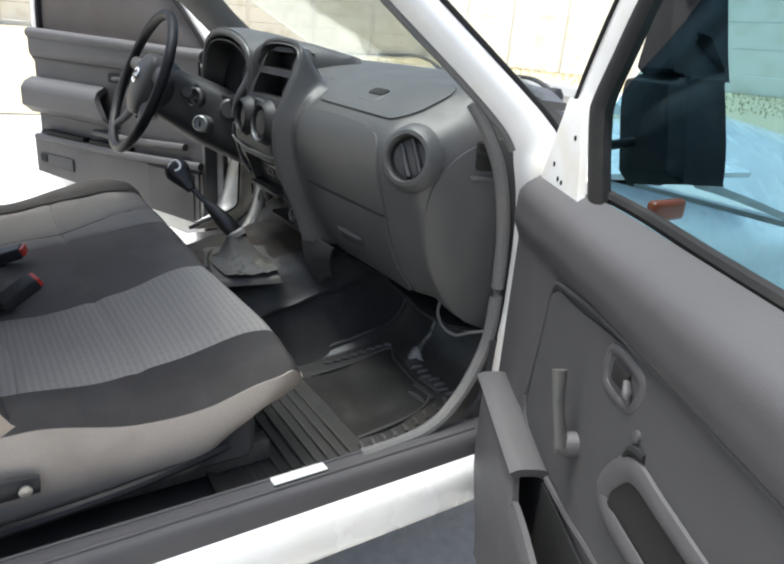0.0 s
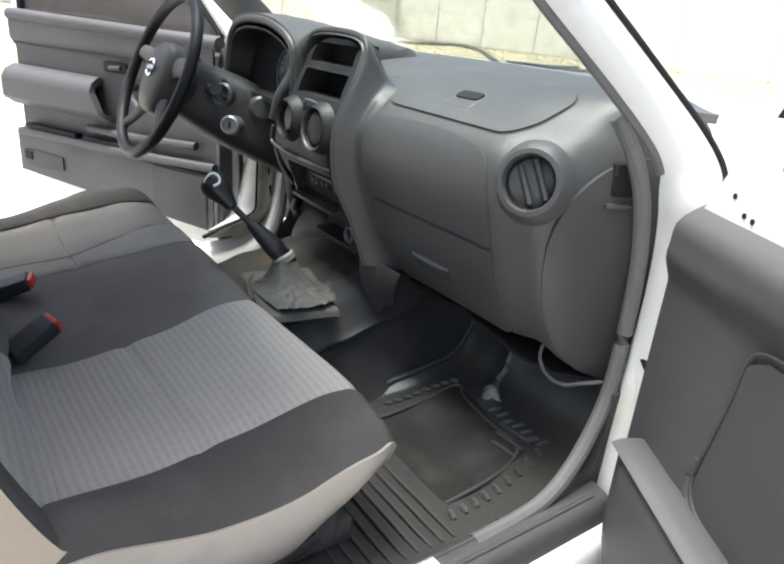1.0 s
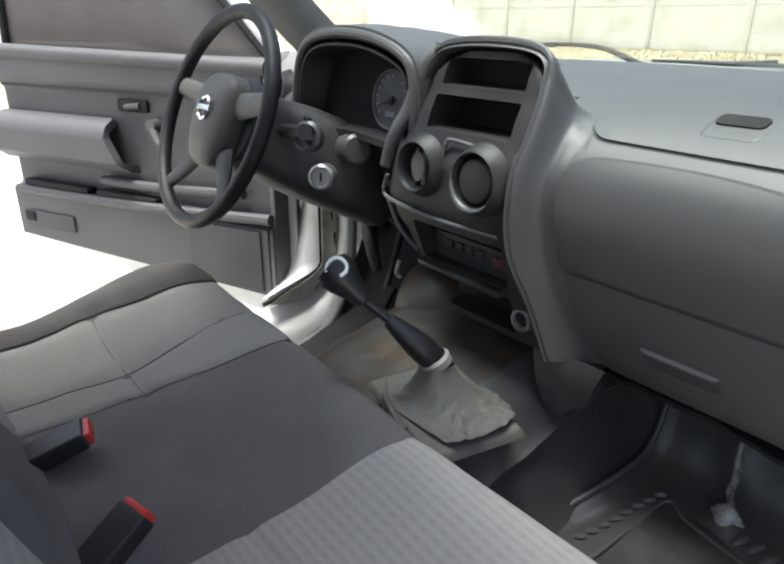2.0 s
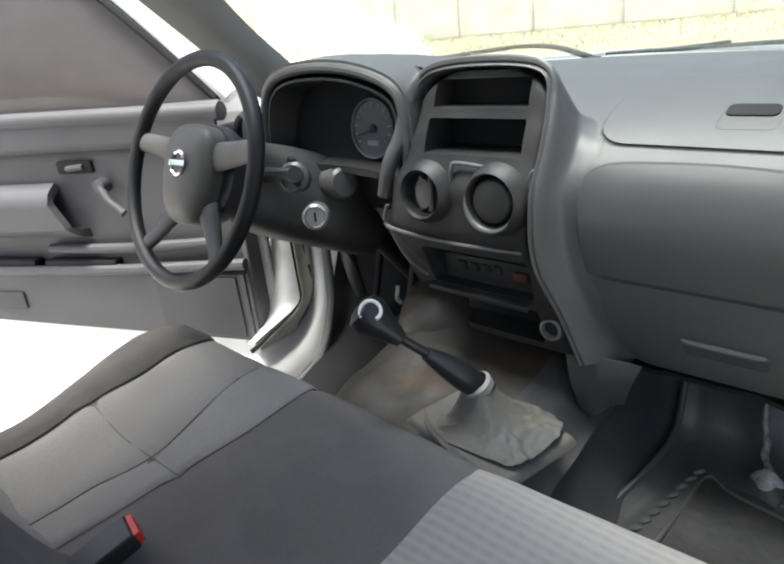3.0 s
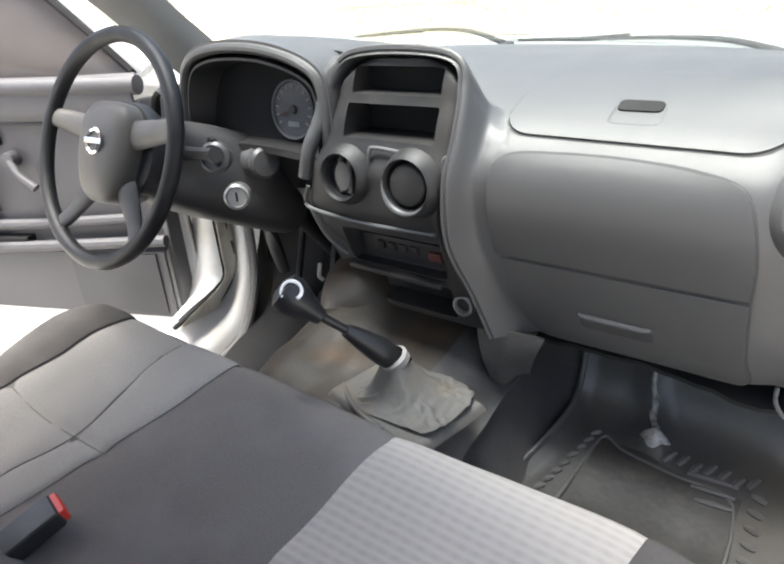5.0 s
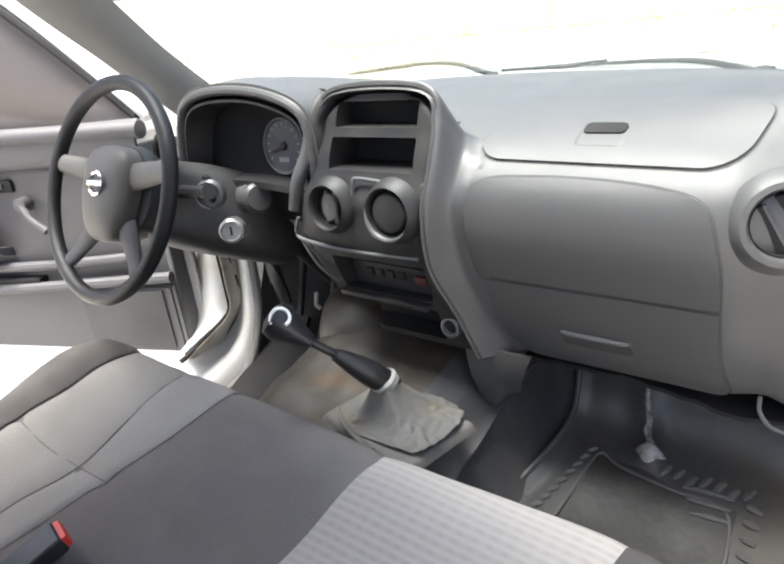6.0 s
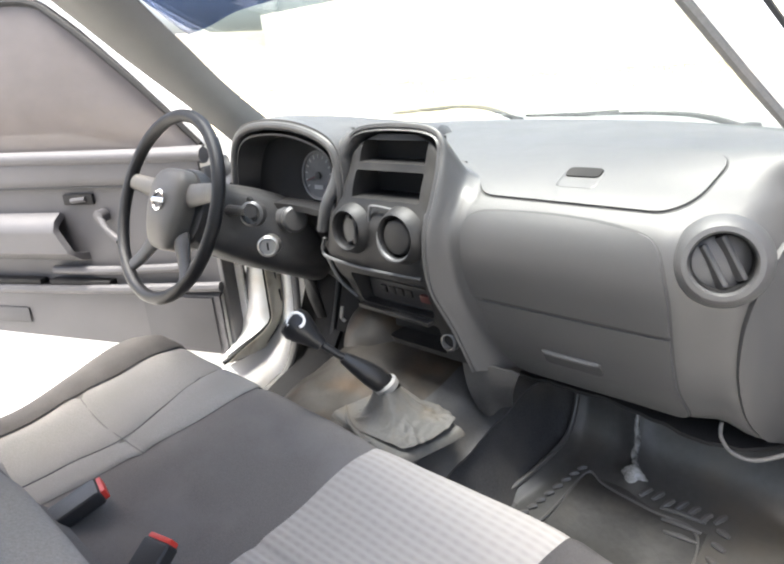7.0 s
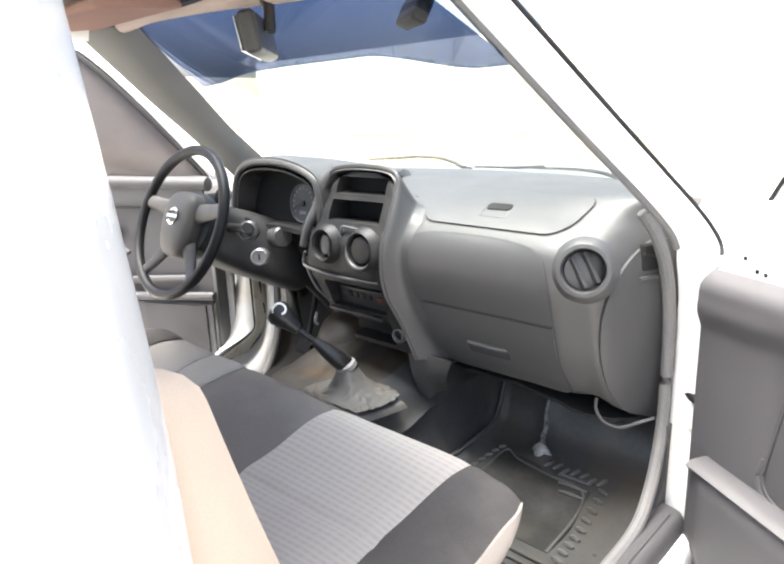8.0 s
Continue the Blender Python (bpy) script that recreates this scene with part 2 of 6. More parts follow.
def thing(name, base, label, category, group="", kind=""):
    ob = new(name)
    ob.empty_display_size = 0.05
    ob.location = base
    ORIGIN[ob.name] = Vector(base)
    return tagged(ob, label, category, group, kind)


def part(name, bm, material, parent=None, label="", sharp=35.0, recalc=True):
    if recalc:
        bmesh.ops.recalc_face_normals(bm, faces=bm.faces)
    me = bpy.data.meshes.new(name)
    bm.to_mesh(me)
    bm.free()
    me.materials.append(M[material])
    me.shade_smooth()
    me.set_sharp_from_angle(angle=radians(sharp))
    ob = new(name, me)
    if parent is not None:
        ob.parent = parent
        ob.location = -ORIGIN[parent.name]
    ORIGIN[ob.name] = Vector((0, 0, 0))
    return tagged(ob, label) if label else ob


def grid(f, nu, nv, close_u=False, close_v=False, bm=None):
    """Quads over f(u, v) for u, v in 0..1."""
    bm = bm or bmesh.new()
    cu, cv = (nu if close_u else nu + 1), (nv if close_v else nv + 1)
    vs = [[bm.verts.new(f(i / nu, j / nv)) for j in range(cv)] for i in range(cu)]
    for i in range(nu):
        for j in range(nv):
            q = [vs[i][j], vs[(i + 1) % cu][j], vs[(i + 1) % cu][(j + 1) % cv], vs[i][(j + 1) % cv]]
            if len(set(q)) == 4:
                bm.faces.new(q)
    return bm, vs


def slab(f, thick, nu, nv):
    """A curved sheet f(u, v) given depth along its own normal (thick may be negative)."""
    def n(u, v):
        e = 1e-3
        a, b = Vector(f(min(u + e, 1), v)) - Vector(f(max(u - e, 0), v)), Vector(f(u, min(v + e, 1))) - Vector(f(u, max(v - e, 0)))
        c = a.cross(b)
        return c.normalized() if c.length > 1e-12 else Vector((0, 0, 1))
    bm, top = grid(f, nu, nv)
    _, bot = grid(lambda u, v: Vector(f(u, v)) + n(u, v) * thick, nu, nv, bm=bm)
    for i in range(nu):
        for j in (0, nv):
            bm.faces.new((top[i][j], top[i + 1][j], bot[i + 1][j], bot[i][j]))
    for j in range(nv):
        for i in (0, nu):
            bm.faces.new((top[i][j], top[i][j + 1], bot[i][j + 1], bot[i][j]))
    return bm


def curve(points, t):
    """Catmull-Rom through a few control points, t in 0..1."""
    n = len(points) - 1
    k = min(int(t * n), n - 1)
    w = t * n - k
    p = [Vector(points[min(max(k + d, 0), n)]) for d in (-1, 0, 1, 2)]
    return 0.5 * ((2 * p[1]) + (p[2] - p[0]) * w + (2 * p[0] - 5 * p[1] + 4 * p[2] - p[3]) * w * w + (3 * p[1] - p[0] - 3 * p[2] + p[3]) * w ** 3)


def tube(points, radii, seg=10, steps=24, flat=1.0, up=(0, 0, 1), bm=None, closed=False):
    """A swept round or flattened bar along a smooth curve; radii: one or a few numbers along it."""
    radii = radii if isinstance(radii, (list, tuple)) else [radii]
    rr = [Vector((r, 0, 0)) for r in (radii if len(radii) > 1 else radii * 2)]
    pts = [Vector(p) for p in points] + ([Vector(points[0])] if closed else [])
    bm = bm or bmesh.new()
    rings = []
    for i in range(steps + (0 if closed else 1)):
        t = i / steps
        c = curve(pts, t)
        d = (curve(pts, min(t + 1e-3, 1)) - curve(pts, max(t - 1e-3, 0))).normalized()
        s = d.cross(Vector(up))
        s = s.normalized() if s.length > 1e-4 else d.orthogonal().normalized()
        w = s.cross(d).normalized()
        r = curve(rr, t).x
        rings.append([bm.verts.new(c + s * r * math.cos(a) + w * r * flat * math.sin(a)) for a in (2 * math.pi * k / seg for k in range(seg))])
    n = len(rings)
    for i in range(n if closed else n - 1):
        a, b = rings[i], rings[(i + 1) % n]
        for k in range(seg):
            bm.faces.new((a[k], a[(k + 1) % seg], b[(k + 1) % seg], b[k]))
    if not closed:
        bm.faces.new(rings[0])
        bm.faces.new(list(reversed(rings[-1])))
    return bm


def block(center, size, turn=(0, 0, 0), bevel=0.004, segs=2, bm=None, taper=None):
    """A bevelled block; taper: the top's size as a share of the foot's."""
    own = bmesh.new()
    bmesh.ops.create_cube(own, size=1.0)
    for v in own.verts:
        k = taper if taper and v.co.z > 0 else 1.0
        v.co = Vector((v.co.x * size[0] * k, v.co.y * size[1] * k, v.co.z * size[2]))
    if bevel:
        bmesh.ops.bevel(own, geom=own.edges[:], offset=bevel, segments=segs, profile=0.6, affect="EDGES")
    m = turn if isinstance(turn, Matrix) else Euler([radians(a) for a in turn]).to_matrix().to_4x4()
    bmesh.ops.transform(own, matrix=Matrix.Translation(center) @ m, verts=own.verts)
    if bm is None:
        return own
    me = bpy.data.meshes.new("tmp")
    own.to_mesh(me)
    own.free()
    bm.from_mesh(me)
    bpy.data.meshes.remove(me)
    return bm


def lathe(profile, m, seg=32, bm=None, arc=1.0, cap=False):
    """Turns (radius, height) pairs about the local z of the pose m."""
    bm = bm or bmesh.new()
    full = arc >= 1
    rings = [[bm.verts.new(m @ Vector((r * math.cos(a), r * math.sin(a), h))) for a in (2 * math.pi * arc * k / seg for k in range(seg + (0 if full else 1)))] for r, h in profile]
    n = len(rings[0])
    for a, b in zip(rings, rings[1:]):
        for k in range(n if full else n - 1):
            q = (a[k], a[(k + 1) % n], b[(k + 1) % n], b[k])
            bm.faces.new(q)
    for ring, (r, _) in ((rings[0], profile[0]), (rings[-1], profile[-1])):
        if cap and r > 1e-6 and full:
            bm.faces.new(ring)
    bmesh.ops.remove_doubles(bm, verts=bm.verts, dist=1e-6)
    return bm


def facing(place, direction, up=(0, 0, 1)):
    """A pose at a place whose local z points along a direction."""
    z = Vector(direction).normalized()
    x = Vector(up).cross(z).normalized()
    y = z.cross(x)
    m = Matrix((x, y, z)).transposed().to_4x4()
    return Matrix.Translation(place) @ m


def carve(ob, cutters):
    """Cuts the cutters' volumes out of ob, once and for all."""
    made = []
    for bm in cutters:
        bmesh.ops.recalc_face_normals(bm, faces=bm.faces)
        me = bpy.data.meshes.new("cut")
        bm.to_mesh(me)
        bm.free()
        c = bpy.data.objects.new("cut", me)
        scene.collection.objects.link(c)
        mod = ob.modifiers.new("cut", "BOOLEAN")
        mod.object, mod.operation, mod.solver = c, "DIFFERENCE", "EXACT"
        made.append(c)
    hold, ob.parent = ob.parent, None
    keep, ob.location = ob.location.copy(), (0, 0, 0)
    bpy.context.view_layer.update()
    me = bpy.data.meshes.new_from_object(ob.evaluated_get(bpy.context.evaluated_depsgraph_get()))
    ob.modifiers.clear()
    ob.data = me
    ob.parent, ob.location = hold, keep
    for c in made:
        bpy.data.objects.remove(c)
    me.shade_smooth()
    me.set_sharp_from_angle(angle=radians(35))


def lerp(a, b, t):
    return a + (b - a) * t


def smooth(a, b, x):
    t = min(max((x - a) / (b - a), 0), 1)
    return t * t * (3 - 2 * t)


def plate(surface, outline, lift, depth=0.012, edge=0.004, rings=5, n=56):
    """A lid that follows a curved surface(a, b, lift); outline(t) gives (a, b) round its rim."""
    bm = bmesh.new()
    rim = [outline(k / n) for k in range(n)]
    ca, cb = sum(p[0] for p in rim) / n, sum(p[1] for p in rim) / n
    levels = [(k / rings * 0.985, lift) for k in range(1, rings + 1)] + [(1.0, lift - edge), (1.0, lift - depth)]
    prev = None
    for k, h in levels:
        ring = [bm.verts.new(surface(ca + (a - ca) * k, cb + (b - cb) * k, h)) for a, b in rim]
        if prev is None:
            mid = bm.verts.new(surface(ca, cb, h))
            for i in range(n):
                bm.faces.new((mid, ring[i], ring[(i + 1) % n]))
        else:
            for i in range(n):
                bm.faces.new((prev[i], prev[(i + 1) % n], ring[(i + 1) % n], ring[i]))
        prev = ring
    bm.faces.new(list(reversed(prev)))
    return bm


def rounded(a0, a1, b0, b1, r):
    """Outline of a rectangle with rounded corners, by equal steps of angle round each corner and along each side."""
    def f(t):
        side, w = int(t * 8) % 8, t * 8 - int(t * 8)
        if side % 2 == 0:
            k = side // 2
            ends = (((a0 + r, b0), (a1 - r, b0)), ((a1, b0 + r), (a1, b1 - r)), ((a1 - r, b1), (a0 + r, b1)), ((a0, b1 - r), (a0, b0 + r)))[k]
            return (lerp(ends[0][0], ends[1][0], w), lerp(ends[0][1], ends[1][1], w))
        k = side // 2
        c = ((a1 - r, b0 + r), (a1 - r, b1 - r), (a0 + r, b1 - r), (a0 + r, b0 + r))[k]
        ang = -math.pi / 2 + k * math.pi / 2 + w * math.pi / 2
        return (c[0] + r * math.cos(ang), c[1] + r * math.sin(ang))
    return f


# ---------- ground, walls, distance ----------
bm = bmesh.new()
bmesh.ops.create_grid(bm, x_segments=24, y_segments=24, size=400)
tagged(part("ground", bm, "ground"), "pale dusty concrete yard lit by the sun", "ground", kind="structure")


def wall_run(name, start, way, count, pitch=2.4, height=2.6):
    """A precast wall: posts with slabs between them."""
    u = Vector(way).normalized()
    ang = math.degrees(math.atan2(u.y, u.x))
    w = thing(name, start, "pale precast concrete yard wall with upright posts", "wall", kind="structure")
    for k in range(count + 1):
        p = Vector(start) + u * pitch * k
        part("wall_post", block(p + Vector((0, 0, height / 2)), (0.16, 0.16, height), (0, 0, ang), 0.01), "post", w)
    rows = 5
    for k in range(count):
        for j in range(rows):
            p = Vector(start) + u * pitch * (k + 0.5)
            h = height / rows
            part("wall_panel", block(p + Vector((0, 0, h * (j + 0.5))), (pitch - 0.17, 0.06, h - 0.012), (0, 0, ang), 0.006, 1), "concrete", w)
    return w


wall_run("wall_front", (-32.0, 23.0, 0), (1, 0, 0), 13, 3.6, 4.4)
wall_run("wall_side", (-32.1, 22.9, 0), (0, -1, 0), 10, 3.6, 3.6)

# sandy strip with dry grass along the walls
bm, _ = grid(lambda u, v: (lerp(-31.8, 16, u), lerp(12.5, 22.9, v), 0.012 + 0.25 * v ** 1.5 + 0.03 * noise.noise((u * 40, v * 12, 0))), 80, 24)
tagged(part("sand_front", bm, "sand"), "dry sandy earth between yard and wall", "earth", kind="structure")
bm, _ = grid(lambda u, v: (lerp(-31.9, -7.6, u), lerp(-14, 12.4, v), 0.012 + 0.5 * (1 - u) ** 1.5 + 0.04 * noise.noise((u * 16, v * 20, 3))), 30, 50)
tagged(part("sand_side", bm, "sand"), "dry sandy earth beside the yard", "earth", kind="structure")
rng = random.Random(4)
bm = bmesh.new()
for k in range(9000):
    x, y = rng.uniform(-30, 14), 22.8 - 7 * rng.random() ** 2
    z = 0.012 + 0.25 * max((y - 12.5) / 10.4, 0) ** 1.5
    h, a = rng.uniform(0.03, 0.11), rng.uniform(0, 6.28)
    d = Vector((math.cos(a), math.sin(a), 0))
    t = d * rng.uniform(0.02, 0.12)
    vs = [bm.verts.new(Vector((x, y, z - 0.03)) + d.cross(Vector((0, 0, 1))) * 0.03), bm.verts.new(Vector((x, y, z - 0.03)) - d.cross(Vector((0, 0, 1))) * 0.03), bm.verts.new(Vector((x, y, z + h)) + t)]
    bm.faces.new(vs)
tagged(part("dry_grass", bm, "straw", recalc=False), "dry yellow grass tufts along the wall", "grass", kind="stuff")

# ---------- cab shell ----------
cab = thing("cab_shell", (0, 0, 0.45), "white pickup cab body with open doorways", "vehicle body", kind="structure")

FLOOR = 0.46


def floor_z(x, y):
    """Footwell floor that climbs to the bulkhead, with the gearbox tunnel along the middle."""
    z = FLOOR + 0.05 * smooth(0.05, 0.25, y) + 0.42 * smooth(0.22, 0.46, y) ** 1.2
    hump = smooth(0.205, 0.115, x) * smooth(-0.31, -0.22, x)
    return max(z, lerp(z, 0.60 + 0.09 * smooth(-0.25, 0.30, y), hump))


part("floor_pan", slab(lambda u, v: (lerp(-0.205, 0.66, u), lerp(-0.85, 0.46, v), floor_z(lerp(-0.205, 0.66, u), lerp(-0.85, 0.46, v))), -0.02, 36, 40), "carpet", cab)
# driver's side of the same floor, in a darker colour
part("driver_floor", slab(lambda u, v: (lerp(-0.66, -0.205, u), lerp(-0.85, 0.46, v), floor_z(lerp(-0.66, -0.205, u), lerp(-0.85, 0.46, v))), -0.02, 30, 40), "pit", cab, "near-black floor on the driver's side")
part("bulkhead", block((0, 0.50, 0.70), (1.18, 0.03, 0.58), bevel=0.005), "carpet", cab)
part("rear_window_frame", block((0, -0.935, 1.18), (1.30, 0.035, 0.08), bevel=0.01), "trim", cab)
part("rear_window_frame", block((0, -0.935, 1.475), (1.20, 0.035, 0.06), bevel=0.01), "trim", cab)
ob = part("rear_window", block((0, -0.935, 1.335), (1.20, 0.005, 0.235), bevel=0.001), "glass", cab, "clear rear window pane")
ob.visible_shadow = False
part("rear_wall", block((0, -0.93, 0.80), (1.34, 0.04, 0.70), bevel=0.01), "trim", cab)


def side_sill(sx, z):
    bm = bmesh.new()
    pts = [(0.613, z - 0.14), (0.615, z - 0.03), (0.627, z), (0.651, z), (0.671, z - 0.010), (0.677, z - 0.05)]
    grid(lambda u, v: (lambda q: (sx * q.x, lerp(-0.86, 0.155, u), q.y))(curve([(a, b, 0) for a, b in pts], v)), 12, 16, bm=bm)
    return bm


part("sill_trim", side_sill(1, 0.553), "trim", cab, "grey plastic scuff plate")
part("sill_trim", side_sill(-1, 0.44), "grey_rubber", cab, "grey plastic scuff plate")
for rx, rz in ((0.633, 0.5545), (0.655, 0.5520)):
    part("sill_ridge", tube([(rx, -0.84, rz), (rx, -0.4, rz), (rx, 0.13, rz)], 0.0035, 8, 6), "trim", cab)
SILL = [(0.664, 0.517), (0.681, 0.513), (0.694, 0.498), (0.698, 0.470), (0.693, 0.437), (0.67, 0.42), (0.60, 0.415)]
for sx, dz in ((1, 0.0), (-1, -0.105)):
    part("sill_panel", slab(lambda u, v: (lambda q: Vector((sx * q.x, lerp(-0.95, 0.20, u), q.y + dz)))(curve([(a, b, 0) for a, b in SILL], v)), 0.006, 8, 24), "white", cab)

# passenger doorway: front post, windscreen post, rear post
def post_face(u, v):
    """Passenger windscreen post: a ribbon from the glass edge to the door seal, swelling between them."""
    a = curve([(0.628, 0.182, 0.70), (0.627, 0.184, 0.88), (0.624, 0.168, 0.985), (0.616, 0.130, 1.055), (0.541, -0.048, 1.22), (0.468, -0.22, 1.38), (0.437, -0.296, 1.45)], u)
    b = curve([(0.690, 0.186, 0.70), (0.690, 0.190, 0.88), (0.680, 0.208, 0.985), (0.652, 0.220, 1.05), (0.578, 0.028, 1.22), (0.509, -0.157, 1.38), (0.479, -0.237, 1.45)], u)
    return a + (b - a) * v + Vector((0.016, -0.018, 0.006)) * math.sin(v * math.pi)


part("windscreen_post", slab(post_face, 0.03, 30, 10), "jamb", cab)


def driver_post(u, v):
    """Driver's windscreen post trim: a broad ribbon from the door seal to the edge of the glass."""
    a = curve([(-0.645, 0.27, 1.00), (-0.635, 0.165, 1.100), (-0.618, 0.040, 1.210), (-0.602, -0.070, 1.300), (-0.575, -0.18, 1.39), (-0.548, -0.27, 1.46)], u)
    b = curve([(-0.630, 0.36, 1.00), (-0.610, 0.275, 1.095), (-0.585, 0.140, 1.205), (-0.555, 0.035, 1.300), (-0.525, -0.065, 1.385), (-0.490, -0.155, 1.46)], u)
    return a.lerp(b, v) + Vector((0.016, -0.012, 0.004)) * math.sin(v * math.pi)


part("windscreen_post", slab(driver_post, -0.02, 30, 12), "pillar", cab, "grey windscreen post trim")
part("door_post", tube([(0.652, 0.225, 1.00), (0.656, 0.225, 0.92), (0.656, 0.222, 0.80), (0.656, 0.212, 0.68), (0.656, 0.205, 0.57), (0.656, 0.20, 0.45)], [0.042, 0.045, 0.045, 0.045, 0.042, 0.04], 14, 30, 1.0, up=(1, 0, 0)), "jamb", cab)
REAR = [(0.590, -0.16), (0.588, -0.05), (0.588, -0.012), (0.592, -0.002), (0.600, 0.0), (0.622, -0.006), (0.66, -0.030), (0.70, -0.058), (0.722, -0.082), (0.725, -0.10), (0.722, -0.20)]


def rear_edge(z):
    """How far forward the passenger rear post reaches at a height."""
    return -0.724 - 0.050 * (z - 1.0) - 0.02 * smooth(0.80, 0.50, z)


def rear_pt(u, v):
    z = lerp(0.45, 1.5, v)
    q = curve([(a, b, 0) for a, b in REAR], u)
    return (q.x - 0.05 * smooth(1.0, 1.5, z), q.y + rear_edge(z), z)


part("rear_post", slab(rear_pt, 0.012, 40, 40), "white", cab)
part("rear_post", block((-0.665, -0.875, 1.02), (0.11, 0.15, 0.98), bevel=0.025, segs=4), "white", cab)
part("roof_panel", slab(lambda u, v: (lerp(-0.58, 0.58, u), lerp(-0.95, -0.30, v), 1.545 - 0.05 * (2 * u - 1) ** 2 - 0.05 * v ** 2), 0.02, 20, 12), "white", cab)
for sx in (1, -1):
    part("roof_rail", tube([(sx * 0.462, -0.275, 1.45), (sx * 0.53, -0.45, 1.475), (sx * 0.565, -0.65, 1.485), (sx * 0.58, -0.93, 1.48)], 0.035, 12, 14), "jamb", cab)
HEADER = [(-0.50, -0.185, 1.462), (-0.30, -0.225, 1.458), (-0.05, -0.245, 1.447), (0.18, -0.255, 1.432), (0.34, -0.270, 1.424), (0.45, -0.290, 1.434)]
part("header_rail", tube(HEADER, 0.022, 12, 30), "liner", cab)
part("header_trim", slab(lambda u, v: curve(HEADER, u).lerp(Vector((lerp(-0.55, 0.50, u), -0.34, 1.490 - 0.05 * (2 * u - 1) ** 2)), v) + Vector((0, 0, 0.006)), 0.01, 24, 6), "liner", cab)
part("headliner", slab(lambda u, v: (lerp(-0.55, 0.55, u), lerp(-0.93, -0.31, v), 1.515 - 0.05 * (2 * u - 1) ** 2 - 0.03 * v ** 2), 0.012, 16, 10), "liner", cab, "beige cloth headliner")

# rubber seals round the passenger doorway
seal_line = [(0.592, 0.098, 1.082), (0.606, 0.122, 1.04), (0.615, 0.150, 0.975), (0.619, 0.168, 0.88), (0.619, 0.172, 0.76), (0.621, 0.160, 0.68), (0.628, 0.108, 0.60), (0.632, 0.04, 0.556), (0.634, -0.08, 0.548)]
part("door_seal", tube(seal_line, 0.011, 10, 60), "grey_rubber", cab, "grey rubber door seal")
part("outer_seal", tube([post_face(lerp(0.36, 1.0, k / 8), 1.0) for k in range(9)], 0.0055, 8, 40), "rubber", cab)
part("windscreen_gasket", tube([post_face(lerp(0.42, 1.0, k / 8), 0.0) for k in range(9)], 0.006, 8, 40), "grey_rubber", cab)
part("windscreen_gasket", tube([driver_post(k / 8, 1.0) for k in range(9)], 0.005, 8, 30), "grey_rubber", cab)
part("door_seal", tube([driver_post(k / 8, 0.0) for k in range(9)], 0.010, 10, 40), "grey_rubber", cab)
part("door_post", tube([(-0.67, 0.22, 1.06), (-0.69, 0.225, 0.95), (-0.72, 0.225, 0.80), (-0.72, 0.22, 0.62), (-0.735, 0.14, 0.44), (-0.74, 0.05, 0.38)], [0.04, 0.04, 0.04, 0.04, 0.035, 0.03], 14, 30, 1.0, up=(1, 0, 0)), "jamb", cab)
part("kick_panel", slab(lambda u, v: (0.626, lerp(0.06 + 0.10 * smooth(0, 0.6, v), 0.42, u), lerp(0.48, 0.70, v)), 0.008, 10, 8), "trim_in", cab)
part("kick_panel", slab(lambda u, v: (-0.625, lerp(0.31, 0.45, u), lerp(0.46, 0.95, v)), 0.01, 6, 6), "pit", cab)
part("door_check", tube([(0.655, 0.182, 0.764), (0.676, 0.168, 0.760), (0.700, 0.150, 0.755)], 0.010, 10, 8), "rubber", cab, "black door check strap")

# windscreen with a blue band along its top
WS = dict(base_y=0.50, top_y=-0.30, base_z=1.10, top_z=1.46)


def screen(u, v):
    x = lerp(-1, 1, u)
    bow = 0.16 * x * x if x > 0 else 0.0
    y = lerp(WS["base_y"], WS["top_y"], v) - bow * lerp(1.6, 0.6, v) + (0.16 * x * x * v * v if x < 0 else 0.0)
    return (x * (lerp(0.63, 0.49, v) if x < 0 else lerp(0.60, 0.436, v)), y, lerp(WS["base_z"], WS["top_z"], v) - 0.01 * x * x)


def band(u):
    """Where the blue band begins."""
    return 0.69 - 0.02 * smooth(0.3, 0.1, u) - 0.09 * smooth(0.65, 0.92, u)


wind = thing("windscreen", (0, 0.5, 1.1), "clear curved windscreen with a blue sun band", "windscreen", kind="structure")
for nm, v0, v1, mt in (("pane", 0.0, None, "glass"), ("sun_band", None, 1.0, "strip")):
    ob = part(nm, slab(lambda u, v: screen(u, lerp(band(u) if v0 is None else v0, band(u) if v1 is None else v1, v)), 0.005, 30, 14), mt, wind)
    ob.visible_shadow = False

# bonnet, cowl and wings ahead of the windscreen
nose = thing("truck_front", (0, 1.0, 0.4), "white pickup bonnet and wings", "vehicle body", kind="structure")
part("bonnet", slab(lambda u, v: (lerp(-0.66, 0.66, u), lerp(0.62, 1.55, v), 1.095 - (0.14 + 0.18 * v) * (2 * u - 1) ** 4 - 0.10 * v ** 1.5), -0.02, 24, 14), "white", nose)
for sx in (1, -1):
    part("wing", slab(lambda u, v: (sx * (0.700 + 0.045 * math.sin(min(v * 4.0, 1) * 1.57)), lerp(0.218, 1.6, u), lerp(0.998 - 0.30 * u, 0.55 + 0.22 * math.exp(-((u - 0.62) / 0.2) ** 2), v)), 0.015, 24, 10), "white", nose)
part("side_lamp", block((0.746, 0.392, 0.938), (0.022, 0.080, 0.034), (0, 0, 0), 0.0105, 4), "orange", nose, "amber side lamp")
